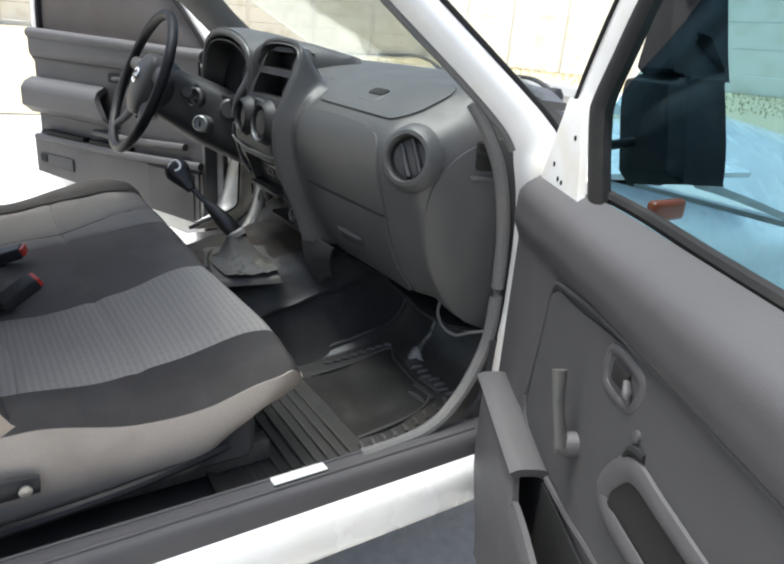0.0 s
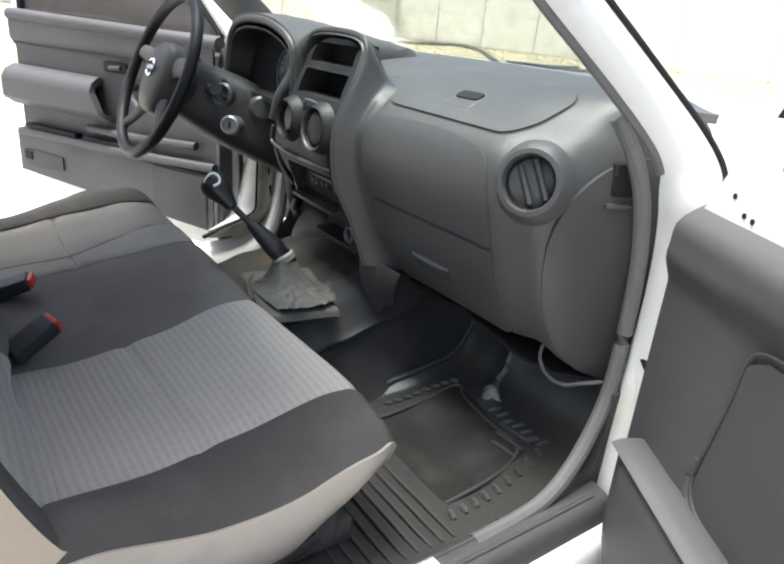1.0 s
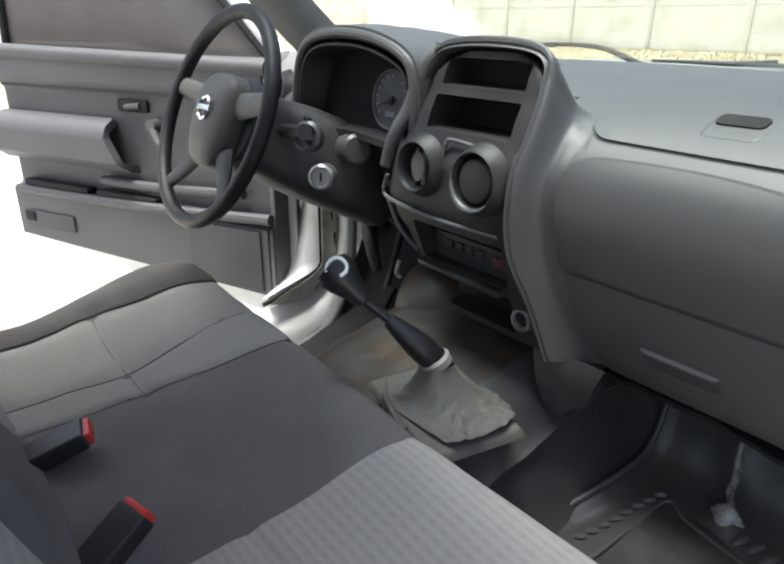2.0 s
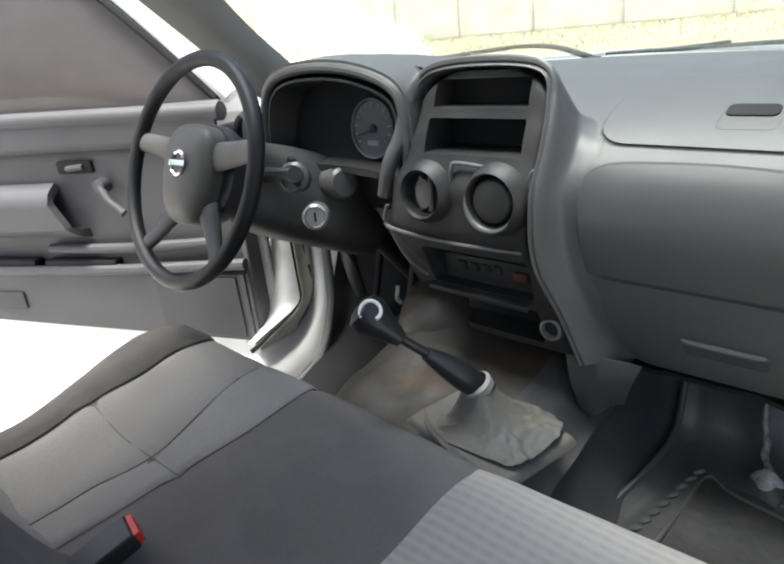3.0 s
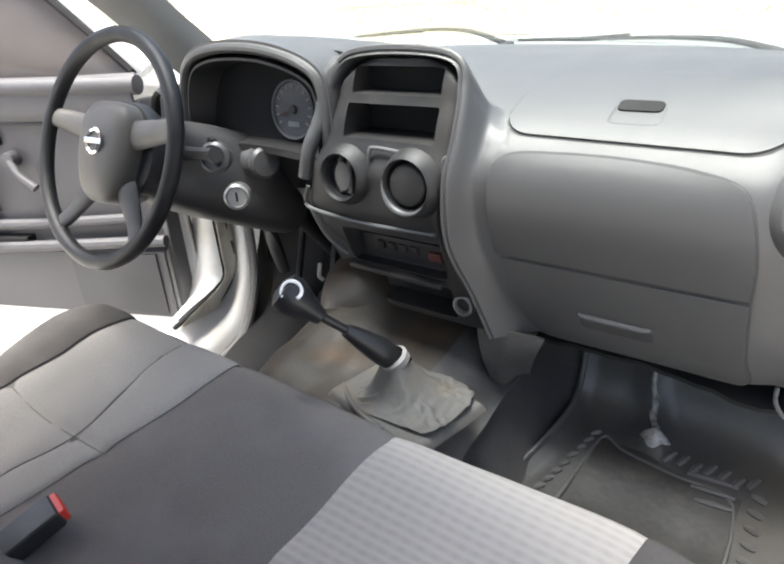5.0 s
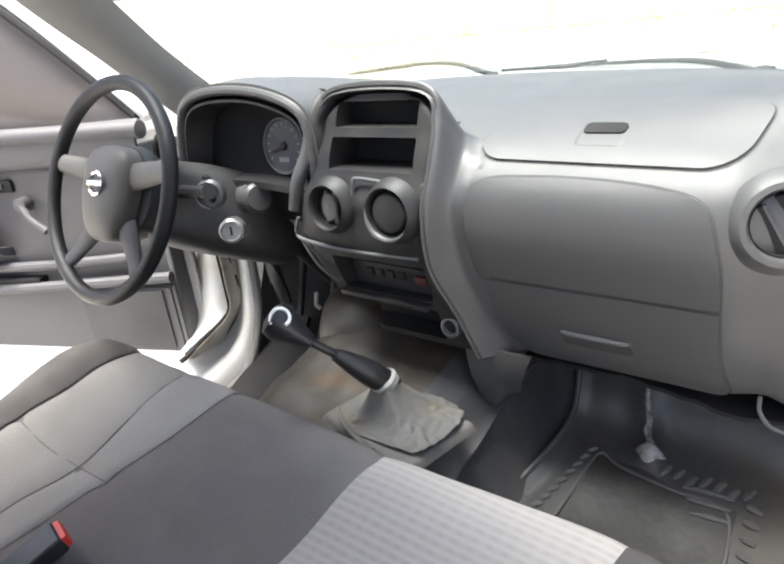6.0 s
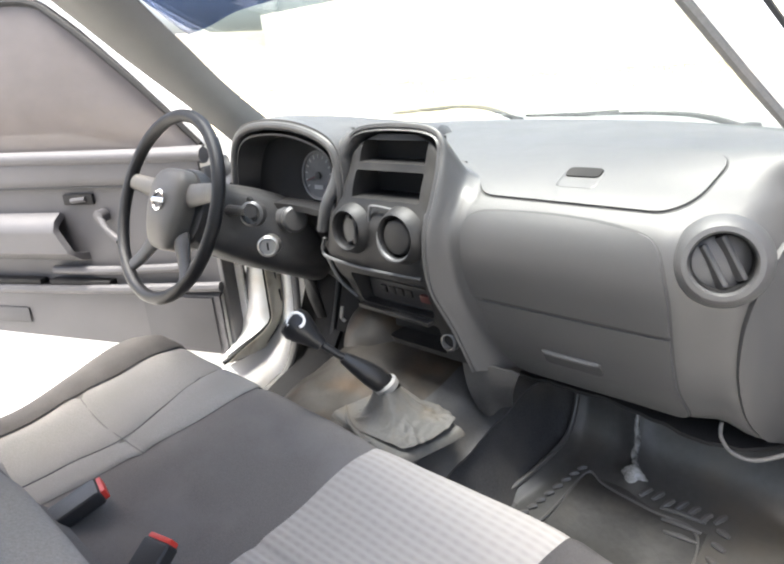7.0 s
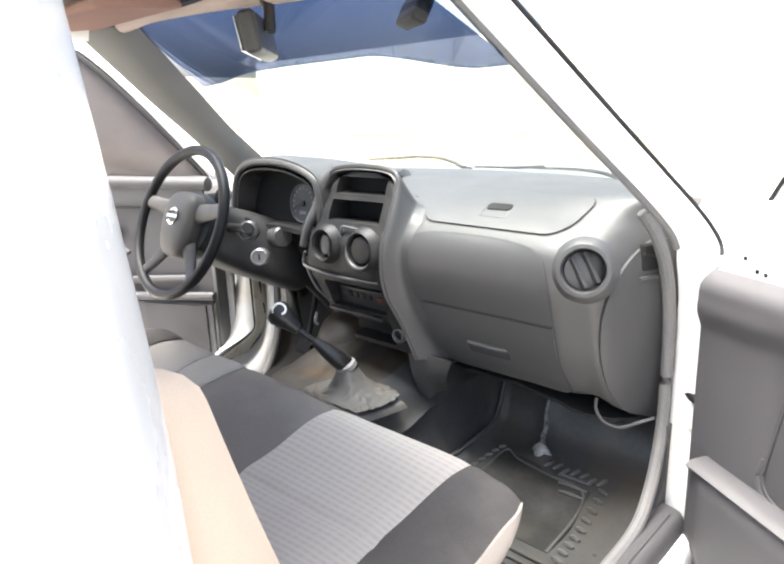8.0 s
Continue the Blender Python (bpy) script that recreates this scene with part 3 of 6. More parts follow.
for sx in (1, -1):
    tyre = part("front_wheel", lathe([(0.0001, -0.10), (0.31, -0.10), (0.34, -0.06), (0.34, 0.06), (0.31, 0.10), (0.0001, 0.10)], facing((sx * 0.63, 1.08, 0.34), (1, 0, 0)), 32), "rubber", nose)
    part("wheel_rim", lathe([(0.0001, 0.0), (0.17, 0.0), (0.19, 0.02), (0.0001, 0.021)], facing((sx * 0.725, 1.08, 0.34), (sx, 0, 0)), 24), "steel", tyre)
part("grille", block((0, 1.58, 0.58), (1.40, 0.05, 0.30), bevel=0.02), "white", nose)
part("cowl", slab(lambda u, v: (lerp(-0.52, 0.52, u), lerp(0.47, 0.63, v) - 0.22 * (2 * u - 1) ** 2, 1.068 - 0.02 * v), -0.015, 24, 6), "panel", nose, "grey plastic scuttle below the windscreen")

for sx in (1, -1):
    part("wing_ledge", slab(lambda u, v: (sx * lerp(0.47, 0.712, u), lerp(0.240, 0.68, v), 1.050 - 0.055 * u - 0.015 * v), -0.01, 8, 8), "white", nose)


def wiper(blade, arm, pivot):
    w = thing("windscreen_wiper", (pivot[0], pivot[1], 1.06), "dark grey wiper arm resting on the windscreen", "wiper", group="windscreen wipers")
    part("blade", tube(blade, [0.003, 0.004, 0.005, 0.004], 8, 24, 0.9), "black", w)
    part("arm", tube(arm, [0.003, 0.004, 0.005, 0.006], 8, 24), "black", w)
    part("pivot", lathe([(0.018, 0), (0.018, 0.025), (0.012, 0.036), (0.0001, 0.038)], Matrix.Translation((pivot[0], pivot[1], 1.06)), 16), "black", w)


wiper([(-0.57, 0.47, 1.108), (-0.46, 0.515, 1.112), (-0.36, 0.535, 1.117), (-0.28, 0.545, 1.120)],
      [(-0.40, 0.535, 1.115), (-0.27, 0.55, 1.122), (-0.17, 0.55, 1.117), (-0.08, 0.54, 1.092)], (-0.08, 0.54))
wiper([(-0.06, 0.545, 1.100), (0.02, 0.545, 1.101), (0.09, 0.54, 1.102), (0.16, 0.53, 1.108)],
      [(0.12, 0.535, 1.102), (0.24, 0.51, 1.105), (0.34, 0.47, 1.103), (0.43, 0.43, 1.085)], (0.43, 0.43))

# ---------- dashboard ----------
dash = thing("dashboard", (0, 0.2, 0.72), "grey moulded plastic dashboard with charcoal centre panel", "dashboard")
PROFILE = [(0.475, 1.100), (0.36, 1.104), (0.24, 1.097), (0.15, 1.080), (0.085, 1.058), (0.045, 1.034), (0.022, 1.005), (0.016, 0.965),
           (0.022, 0.925), (0.036, 0.88), (0.055, 0.82), (0.082, 0.77), (0.115, 0.735), (0.19, 0.725), (0.30, 0.74)]


def plan(x):
    """How far the face of the dashboard falls back towards its ends."""
    return 0.030 * smooth(0.46, 0.54, x) + 0.15 * smooth(0.525, 0.625, x) ** 1.1 + 0.10 * smooth(-0.50, -0.62, x)


def dash_at(x, s, lift=0.0):
    """A point of the dashboard's skin: x across, s along the profile from the windscreen down."""
    q = curve([(0, a, b) for a, b in PROFILE], s)
    e = curve([(0, a, b) for a, b in PROFILE], min(s + 2e-3, 1)) - curve([(0, a, b) for a, b in PROFILE], max(s - 2e-3, 0))
    n = Vector((0, e.z, -e.y)).normalized()
    back = plan(x) * smooth(0.0, 0.35, s) - 0.22 * (x / 0.63) ** 2 * smooth(0.30, 0.0, s)
    slope = (plan(x + 2e-3) - plan(x - 2e-3)) / 4e-3
    n = Vector((slope * 0.9, n.y, n.z)).normalized()
    y = min(q.y + back, 0.40) if s > 0.3 else q.y + back
    return Vector((x, y, q.z - 0.012 * smooth(0.50, 0.62, abs(x)) - 0.055 * smooth(0.50, 0.605, x) * smooth(0.84, 0.735, q.z) * (s > 0.5))) + n * lift


@functools.lru_cache(maxsize=None)
def s_of(z):
    """Where along the profile the face reaches the height z."""
    best = min((abs(curve([(0, a, b) for a, b in PROFILE], k / 400).z - z), k / 400) for k in range(140, 345))
    return best[1]


body = part("dash_body", slab(lambda u, v: dash_at(lerp(0.10, 0.625, u), v), 0.012, 48, 72), "dash", dash)
part("dash_shelf", slab(lambda u, v: dash_at(lerp(-0.625, 0.10, u), v * lerp(s_of(0.975), 0.235, smooth(-0.50, -0.44, lerp(-0.625, 0.10, u)))), 0.012, 48, 40), "dash", dash)

# added near-black sheet that stands in for shade below the dashboard
part("underside_shade", slab(lambda u, v: (lerp(0.185, 0.585, u), lerp(0.128, 0.33, v) + 0.7 * plan(lerp(0.185, 0.585, u)), 0.712 - 0.028 * smooth(0.4, 0.9, u) + 0.005 * noise.noise((u * 14, 0.3, 0.7))), 0.006, 40, 8), "pit", dash, "added dark sheet for the shade under the dashboard")

# storage lid on top, with its finger slot
S_L0, S_L1 = 0.135, 0.318


def scaled_round(a0, a1, b0, b1, ra, rb):
    """Rounded rectangle with corner radii ra, rb along the two directions."""
    f = rounded(0, (a1 - a0) / ra, 0, (b1 - b0) / rb, 1.0)
    return lambda t: (a0 + f(t)[0] * ra, b0 + f(t)[1] * rb)


def lid_rim(grow):
    """Top lid: long in front, its outer end slanting back."""
    f = scaled_round(0.0, 1.0, 0.0, 1.0, 0.12, 0.35)

    def g(t):
        a, b = f(t)
        return (lerp(0.163 - grow, 0.500 - 0.022 * b + grow, a), lerp(0.165 - grow * 2, 0.342 + 0.008 * a + grow * 2, b))
    return g


top_lid = lid_rim(0.0)
part("top_lid_seam", plate(dash_at, lid_rim(0.0016), 0.0006, 0.006, 0.0005), "seam", dash)
lid = part("top_lid", plate(dash_at, top_lid, 0.0035), "dash", dash, "grey storage lid with a dark finger slot")
part("slot_recess", plate(dash_at, scaled_round(0.290, 0.350, 0.250, 0.302, 0.010, 0.010), 0.0038, 0.004, 0.0003), "dash", lid)
# raised near-black plate: the slot's shade is put into its colour
part("finger_slot", plate(dash_at, scaled_round(0.294, 0.346, 0.246, 0.272, 0.008, 0.008), 0.0058, 0.008, 0.001), "pit", lid, "dark finger slot")

# glove box: upper bin lid and lower drawer with handle
sa, sb, sc = s_of(1.024), s_of(0.884), s_of(0.742)
def bin_rim(grow):
    """Upper lid: tight lower corners, a broad sweep at its outer top corner."""
    w = grow / 0.2
    pts = [(0.166 - grow, sb - 0.002 + w), (0.164 - grow, lerp(sa, sb, 0.5)), (0.168 - grow, lerp(sa, sb, 0.2)), (0.190, sa + 0.012 - w), (0.25, sa - w), (0.33, sa - 0.001 - w),
           (0.405, sa + 0.012 - w), (0.455 + grow, sa + 0.040), (0.473 + grow, lerp(sa, sb, 0.6)), (0.473 + grow, sb - 0.002 + w)]

    def f(t):
        if t < 0.8:
            p = curve([(0, a, b) for a, b in pts], t / 0.8)
            return (p.y, p.z)
        return (lerp(0.473 + grow, 0.166 - grow, (t - 0.8) / 0.2), sb - 0.002 + w)
    return f


def drawer_rim(grow):
    w = grow / 0.2
    pts = [(0.473 + grow, sb + 0.003 - w), (0.474 + grow, lerp(sb, sc, 0.5)), (0.474 + grow, sc + w), (0.40, sc + w), (0.30, sc + w), (0.228 - grow, sc + w), (0.200 - grow, lerp(sb, sc, 0.85)), (0.178 - grow, lerp(sb, sc, 0.5)), (0.165 - grow, sb + 0.003 - w)]

    def f(t):
        if t < 0.8:
            p = curve([(0, a, b) for a, b in pts], t / 0.8)
            return (p.y, p.z)
        return (lerp(0.165 - grow, 0.473 + grow, (t - 0.8) / 0.2), sb + 0.003 - w)
    return f


part("glovebox_seam", plate(dash_at, bin_rim(0.0016), 0.0006, 0.006, 0.0005), "seam", dash)
part("glovebox_lid", plate(dash_at, bin_rim(0.0), 0.0035, n=80), "dash", dash)
part("drawer_seam", plate(dash_at, drawer_rim(0.0016), 0.0005, 0.006, 0.0005), "seam", dash)
drawer = part("glovebox_drawer", plate(dash_at, drawer_rim(0.0), 0.0035, n=80), "dash", dash)
hs = s_of(0.812)
h0, h1 = dash_at(0.283, hs, 0.003), dash_at(0.365, hs, 0.003)
part("drawer_handle", tube([h0 + Vector((0, 0.008, 0.004)), h0, (h0 + h1) / 2 + Vector((0, -0.002, 0)), h1, h1 + Vector((0, 0.008, 0.004))], 0.0055, 10, 18, 0.8), "dash", drawer, "grey pull handle")
# raised dark plate that paints the shade under the pull handle
part("handle_shade", plate(dash_at, scaled_round(0.278, 0.372, hs + 0.004, hs + 0.03, 0.008, 0.008), 0.0042, 0.006, 0.0005), "seam", drawer)

# end cover beside the door
COVER = [(0.590, 1.052), (0.572, 1.020), (0.560, 0.985), (0.549, 0.940), (0.540, 0.885), (0.537, 0.825), (0.542, 0.772), (0.556, 0.742)]


def cover_rim(t):
    """Outline of the end cover: a bowed front edge, then straight down along the door seal."""
    if t < 0.6:
        p = curve([(0, x, z) for x, z in COVER], t / 0.6)
        return (p.y, s_of(p.z))
    if t < 0.7:
        return (lerp(0.556, 0.618, (t - 0.6) / 0.1), s_of(0.742))
    return (lerp(0.618, 0.616, (t - 0.7) / 0.3), s_of(lerp(0.745, 1.045, (t - 0.7) / 0.3)))


part("end_cover", plate(dash_at, cover_rim, 0.0065, n=90), "dash", dash, "grey dashboard end cover")
ev = Vector((0.588, 0.140, 1.002))
part("end_vent", block(ev, (0.034, 0.016, 0.046), (0, 0, 60), 0.007, 3), "pit", dash, "small dark window vent")
part("vent_vane", block(ev + Vector((0.004, -0.007, 0.004)), (0.026, 0.004, 0.005), (0, 12, 60), 0.0015, 1), "panel", dash)
part("vent_sill", block(ev + Vector((0.003, -0.006, -0.034)), (0.036, 0.012, 0.007), (0, 0, 60), 0.003), "dash", dash)


def round_vent(name, place, direction, r_in, r_out, parent, ring_mat, vanes, roll=0.0, depth=0.035, core="pit"):
    m = facing(place, direction)
    ring = part(name, lathe([(r_out + 0.006, -0.012), (r_out, 0.002), (r_out - 0.006, 0.008), (r_in + 0.003, 0.009), (r_in, 0.004), (r_in - 0.002, -depth), (0.0001, -depth)], m, 40), ring_mat, parent)
    part("vent_well", lathe([(r_in - 0.0015, 0.003), (r_in - 0.004, -depth + 0.002), (0.0001, -depth + 0.003)], m, 32), core, ring)
    for k in vanes:
        q = m @ Matrix.Rotation(radians(roll), 4, "Z")
        half = math.sqrt(max((r_in - 0.004) ** 2 - k * k, 1e-6))
        mm = q @ Matrix.Translation((k, 0, -0.008)) @ Matrix.Rotation(radians(35), 4, "Y")
        part("vane", block((0, 0, 0), (0.0065, 2 * half, 0.016), mm if False else (0, 0, 0), 0.0015, 1), "stalk", ring).data.transform(mm)
    return ring


round_vent("air_vent", (0.526, 0.036, 0.990), (0.36, -1, 0.18), 0.034, 0.049, dash, "dash", (-0.012, 0.010), 28)

# centre panel
STACK = [(1.128, -0.058, 0.104, 0.046), (1.09, -0.080, 0.118, 0.032), (1.035, -0.092, 0.119, 0.010), (0.985, -0.112, 0.116, -0.014), (0.93, -0.128, 0.110, -0.014),
         (0.90, -0.120, 0.112, -0.006), (0.85, -0.085, 0.122, 0.012), (0.80, -0.055, 0.140, 0.030), (0.755, -0.040, 0.152, 0.045)]


def stack_at(z):
    """Left edge, right edge and front of the centre panel at a height."""
    rows = STACK
    for (z0, *a), (z1, *b) in zip(rows, rows[1:]):
        if z <= z0 and z >= z1:
            t = (z0 - z) / (z0 - z1)
            t = lerp(t, smooth(0, 1, t), 0.5)
            return tuple(lerp(p, q, t) for p, q in zip(a, b))
    return tuple(rows[0][1:]) if z > rows[0][0] else tuple(rows[-1][1:])


def stack_ring(u, v):
    z = lerp(1.128, 0.755, u)
    l, r, f = stack_at(z)
    c = (l + r) / 2
    w = (r - l) / 2 - 0.035 * (1 - math.sqrt(max(1 - max((z - 1.093) / 0.035, 0) ** 2, 0)))
    ang = lerp(0, 2 * math.pi, v)
    ca, sa_ = math.cos(ang), math.sin(ang)
    e = 0.22
    px = math.copysign(abs(ca) ** e, ca) * w
    py = math.copysign(abs(sa_) ** e, sa_)
    dep = lerp(0.07, 0.02, smooth(1.0, 1.115, z))
    return (c + px, f + dep + py * dep, z)


bm, vs = grid(stack_ring, 40, 64, close_v=True)
bm.faces.new(vs[0])
bm.faces.new(list(reversed(vs[-1])))
stack = part("centre_panel", bm, "panel", dash, "charcoal centre panel with two empty radio slots")
cuts = [block((0.020, 0.01, 1.1015), (0.146, 0.16, 0.035), bevel=0.004), block((0.018, 0.0, 1.050), (0.152, 0.16, 0.044), bevel=0.004),
        block((0.018, -0.02, 0.868), (0.17, 0.115, 0.060), (0, 0, 0), 0.006), block((0.020, 0.0, 0.793), (0.165, 0.19, 0.056), bevel=0.006)]
carve(stack, cuts)
part("slot_floor", block((0.018, 0.078, 1.072), (0.156, 0.006, 0.100), bevel=0), "pit", stack)
part("panel_shelf", block((0.012, 0.030, 0.831), (0.172, 0.045, 0.008), (8, 0, -2), 0.003), "panel", stack)
part("switch_strip", block((0.02, 0.032, 0.862), (0.15, 0.006, 0.04), (12, 0, 0), 0.003), "black", stack)
for k, xx in enumerate((-0.02, 0.0, 0.02, 0.04)):
    part("switch", block((xx, 0.027, 0.866), (0.013, 0.006, 0.014), (12, 0, 0), 0.002), "panel", stack)
part("warning_switch", block((0.078, 0.026, 0.864), (0.022, 0.007, 0.014), (12, 0, 0), 0.002), "dull_red", stack, "dull red switch")
part("ash_tray", block((0.020, 0.10, 0.793), (0.17, 0.02, 0.06), (0, 0, 0), 0.004), "pit", stack)

zc = 0.980
for nm, xx, ri, core, vn in (("air_vent", -0.042, 0.030, "pit", (-0.008, 0.008)), ("air_vent", 0.070, 0.033, "panel", ())):
    l, r, f = stack_at(zc)
    round_vent(nm, (xx, f - 0.006, zc), (0, -1, 0.06), ri, ri + 0.008, stack, "panel", vn, 0, 0.02, core)
l, r, f = stack_at(zc)
vm = facing((0.070, f - 0.006, zc), (0, -1, 0.06))
part("vent_disc", lathe([(0.0285, -0.012), (0.0285, 0.001), (0.026, 0.004), (0.020, 0.0055), (0.0001, 0.006)], vm, 36), "panel", stack, "closed round vent disc")
part("vent_crescent", tube([vm @ Vector((0.0365 * math.cos(a), 0.0365 * math.sin(a), 0.0085)) for a in (radians(170 + 150 * k / 12) for k in range(13))], [0.0008, 0.003, 0.004, 0.003, 0.0008], 8, 30), "edge", stack, "worn silver crescent")
vm = facing((-0.042, f - 0.006, zc), (0, -1, 0.06))
part("vent_blade", lathe([(0.0001, -0.004), (0.012, -0.003), (0.0135, 0.0), (0.0001, 0.001)], vm @ Matrix.Scale(1.5, 4, (0, 1, 0)), 28), "stalk", stack)
l, r, f = stack_at(1.02)
part("silver_edge", tube([(-0.004, f - 0.012, 0.985), (0.0, f - 0.012, 1.014), (0.008, f - 0.010, 1.021), (0.055, f - 0.010, 1.018)], 0.0028, 8, 20), "edge", stack, "worn silver outline")
part("silver_edge", tube([(0.112, f - 0.004, 0.985), (0.113, f - 0.004, 1.01), (0.118, f - 0.003, 1.017)], 0.0028, 8, 12), "edge", stack)
part("silver_edge", tube([(-0.118, -0.013, 0.955), (-0.127, -0.013, 0.928), (-0.10, -0.013, 0.918), (0.0, -0.012, 0.912), (0.10, -0.006, 0.912)], 0.003, 8, 24), "edge", stack)
part("silver_edge", tube([(-0.125, -0.008, 0.922), (-0.105, 0.0, 0.875), (-0.075, 0.012, 0.845)], 0.003, 8, 12), "edge", stack)
lm = facing((0.118, 0.032, 0.795), (0, -1, 0.1))
light = part("lighter_socket", lathe([(0.016, -0.01), (0.016, 0.004), (0.012, 0.006), (0.0105, 0.002), (0.0100, -0.02), (0.0001, -0.02)], lm, 24), "edge", stack, "dull steel lighter socket")
part("socket_core", lathe([(0.0095, -0.01), (0.0001, -0.01)], lm, 16), "pit", light)

# moulded grey surround of the centre panel
S_O = [(0.152, 0.045, 0.745), (0.134, 0.024, 0.82), (0.116, -0.006, 0.90), (0.118, -0.014, 0.985), (0.122, 0.006, 1.04), (0.119, 0.030, 1.092), (0.103, 0.042, 1.124), (0.02, 0.046, 1.132), (-0.062, 0.044, 1.125), (-0.088, 0.034, 1.096)]
FEET = [(0.205, s_of(0.75)), (0.184, s_of(0.82)), (0.160, s_of(0.90)), (0.155, s_of(0.985)), (0.157, s_of(1.03)), (0.146, 0.312), (0.124, 0.275), (0.03, 0.245), (-0.09, 0.23), (-0.14, 0.22)]
S_F = [dash_at(x, s, 0.001) for x, s in FEET]
S_G = [dash_at(x + 0.024 * smooth(-0.1, 0.1, x), s - 0.03 * smooth(0.15, 0.0, x), 0.0003) for x, s in FEET]


def surround(u, v):
    """A raised lip round the centre panel that flows into the dashboard."""
    o, f, g = curve(S_O, u), curve(S_F, u), curve(S_G, u)
    d = curve(S_O, min(u + 0.01, 1)) - curve(S_O, max(u - 0.01, 0))
    n = Vector((d.z, 0, -d.x)).normalized()
    mid = o + n * 0.014 + Vector((0, 0.002, 0))
    pts = [o - n * 0.003 + Vector((0, 0.02, 0)), o + n * 0.001 + Vector((0, -0.002, 0)), o + n * 0.003 + Vector((0, -0.006, 0)), o + n * 0.006 + Vector((0, -0.002, 0)), o + n * 0.009 + Vector((0, -0.004, 0)),
           mid, mid.lerp(f, 0.35) + Vector((0, 0.004, -0.003)), mid.lerp(f, 0.68) + Vector((0, 0.004, -0.003)), mid.lerp(f, 0.88).lerp(g, 0.22), f.lerp(g, 0.65), g]
    return curve(pts, v)


part("panel_surround", grid(surround, 80, 44)[0], "dash", dash)
part("surround_left", tube([(-0.084, 0.05, 1.124), (-0.096, 0.034, 1.102), (-0.106, 0.018, 1.05), (-0.118, 0.0, 1.01), (-0.13, -0.006, 0.965)], [0.012, 0.012, 0.011, 0.011, 0.010], 12, 24, up=(0, 1, 0)), "dash", dash)

# instrument hood, recess and dials
def hood_ring(u, v):
    """u round the opening from lower left over the top to lower right, v from the lip back into the dashboard."""
    p = curve([(-0.432, 0, 1.00), (-0.422, 0, 1.06), (-0.398, 0, 1.115), (-0.345, 0, 1.140), (-0.255, 0, 1.145), (-0.17, 0, 1.134), (-0.108, 0, 1.106), (-0.097, 0, 1.05), (-0.10, 0, 1.00)], u)
    c = Vector((-0.27, 0, 1.06))
    k = lerp(1.0, 1.22, smooth(0, 1, v))
    q = c + (p - c) * k
    return (q.x, 0.018 + 0.26 * v, min(q.z, lerp(1.16, 1.10, v)) if v > 0 else q.z)


hood = part("instrument_hood", slab(hood_ring, 0.012, 48, 14), "dash", dash, "grey hood over the instruments")
part("hood_lip", tube([hood_ring(k / 16, 0) for k in range(17)], 0.008, 10, 60, up=(0, 1, 0)), "dash", hood)


def recess(u, v):
    p = curve([(-0.418, 0, 0.995), (-0.409, 0, 1.06), (-0.388, 0, 1.106), (-0.34, 0, 1.127), (-0.255, 0, 1.131), (-0.18, 0, 1.121), (-0.12, 0, 1.096), (-0.108, 0, 1.05), (-0.112, 0, 0.995)], u)
    c = Vector((-0.265, 0, 1.05))
    q = c + (p - c) * lerp(1.0, 0.86, v)
    return (q.x, 0.016 + 0.085 * v, q.z)


part("instrument_recess", slab(recess, -0.004, 48, 8), "black", hood)
part("recess_floor", slab(lambda u, v: (lerp(-0.435, -0.095, u), lerp(0.02, 0.11, v), lerp(0.985, 1.003, v) + 0.012 * math.cos((u - 0.5) * 3) * (1 - v)), -0.012, 20, 6), "black", hood)
back = part("instrument_board", block((-0.265, 0.072, 1.06), (0.31, 0.012, 0.150), (-8, 0, 0), 0.01), "pit", hood)
GR = 0.043
dm = facing((-0.203, 0.061, 1.048), (0, -1, 0.12))
d = part("gauge", lathe([(GR + 0.004, 0.0), (GR + 0.003, 0.005), (GR, 0.004), (GR - 0.001, 0.001), (0.0001, 0.001)], dm, 36), "gauge", hood, "round gauge with pale marks")
for k in range(13):
    q = dm @ Matrix.Rotation(radians(-35 + k * 250 / 12), 4, "Z") @ Matrix.Translation((GR * 0.83, 0, 0.0018))
    part("dial_mark", block((0, 0, 0), (0.007, 0.0022, 0.0008), bevel=0), "mark", d).data.transform(q)
part("needle", block((0, 0, 0), (0.034, 0.0026, 0.001), bevel=0), "dull_red", d, "dull red needle").data.transform(dm @ Matrix.Rotation(radians(200), 4, "Z") @ Matrix.Translation((0.016, 0, 0.004)))
part("needle_cap", lathe([(0.007, 0.001), (0.007, 0.005), (0.0001, 0.006)], dm, 16), "black", d)
part("counter_window", block((0, 0, 0), (0.024, 0.008, 0.001), bevel=0), "mark", d).data.transform(dm @ Matrix.Translation((0, -0.022, 0.0016)))

# side vent by the driver's door, knee panel
round_vent("air_vent", (-0.545, 0.055, 1.03), (-0.25, -1, 0.15), 0.032, 0.042, dash, "black", (-0.012, 0.0, 0.012), 0)
part("knee_panel", slab(lambda u, v: (lerp(-0.60, -0.10, u), 0.05 + 0.05 * v + 0.06 * smooth(0.35, 0.0, u), lerp(0.99, 0.90, v)), 0.012, 18, 8), "black", dash, "black lower edge of the instrument panel")
part("fuse_panel", slab(lambda u, v: (lerp(-0.22, -0.09, u), lerp(0.06, 0.16, v), lerp(0.92, 0.74, v)), 0.01, 8, 8), "black", dash)
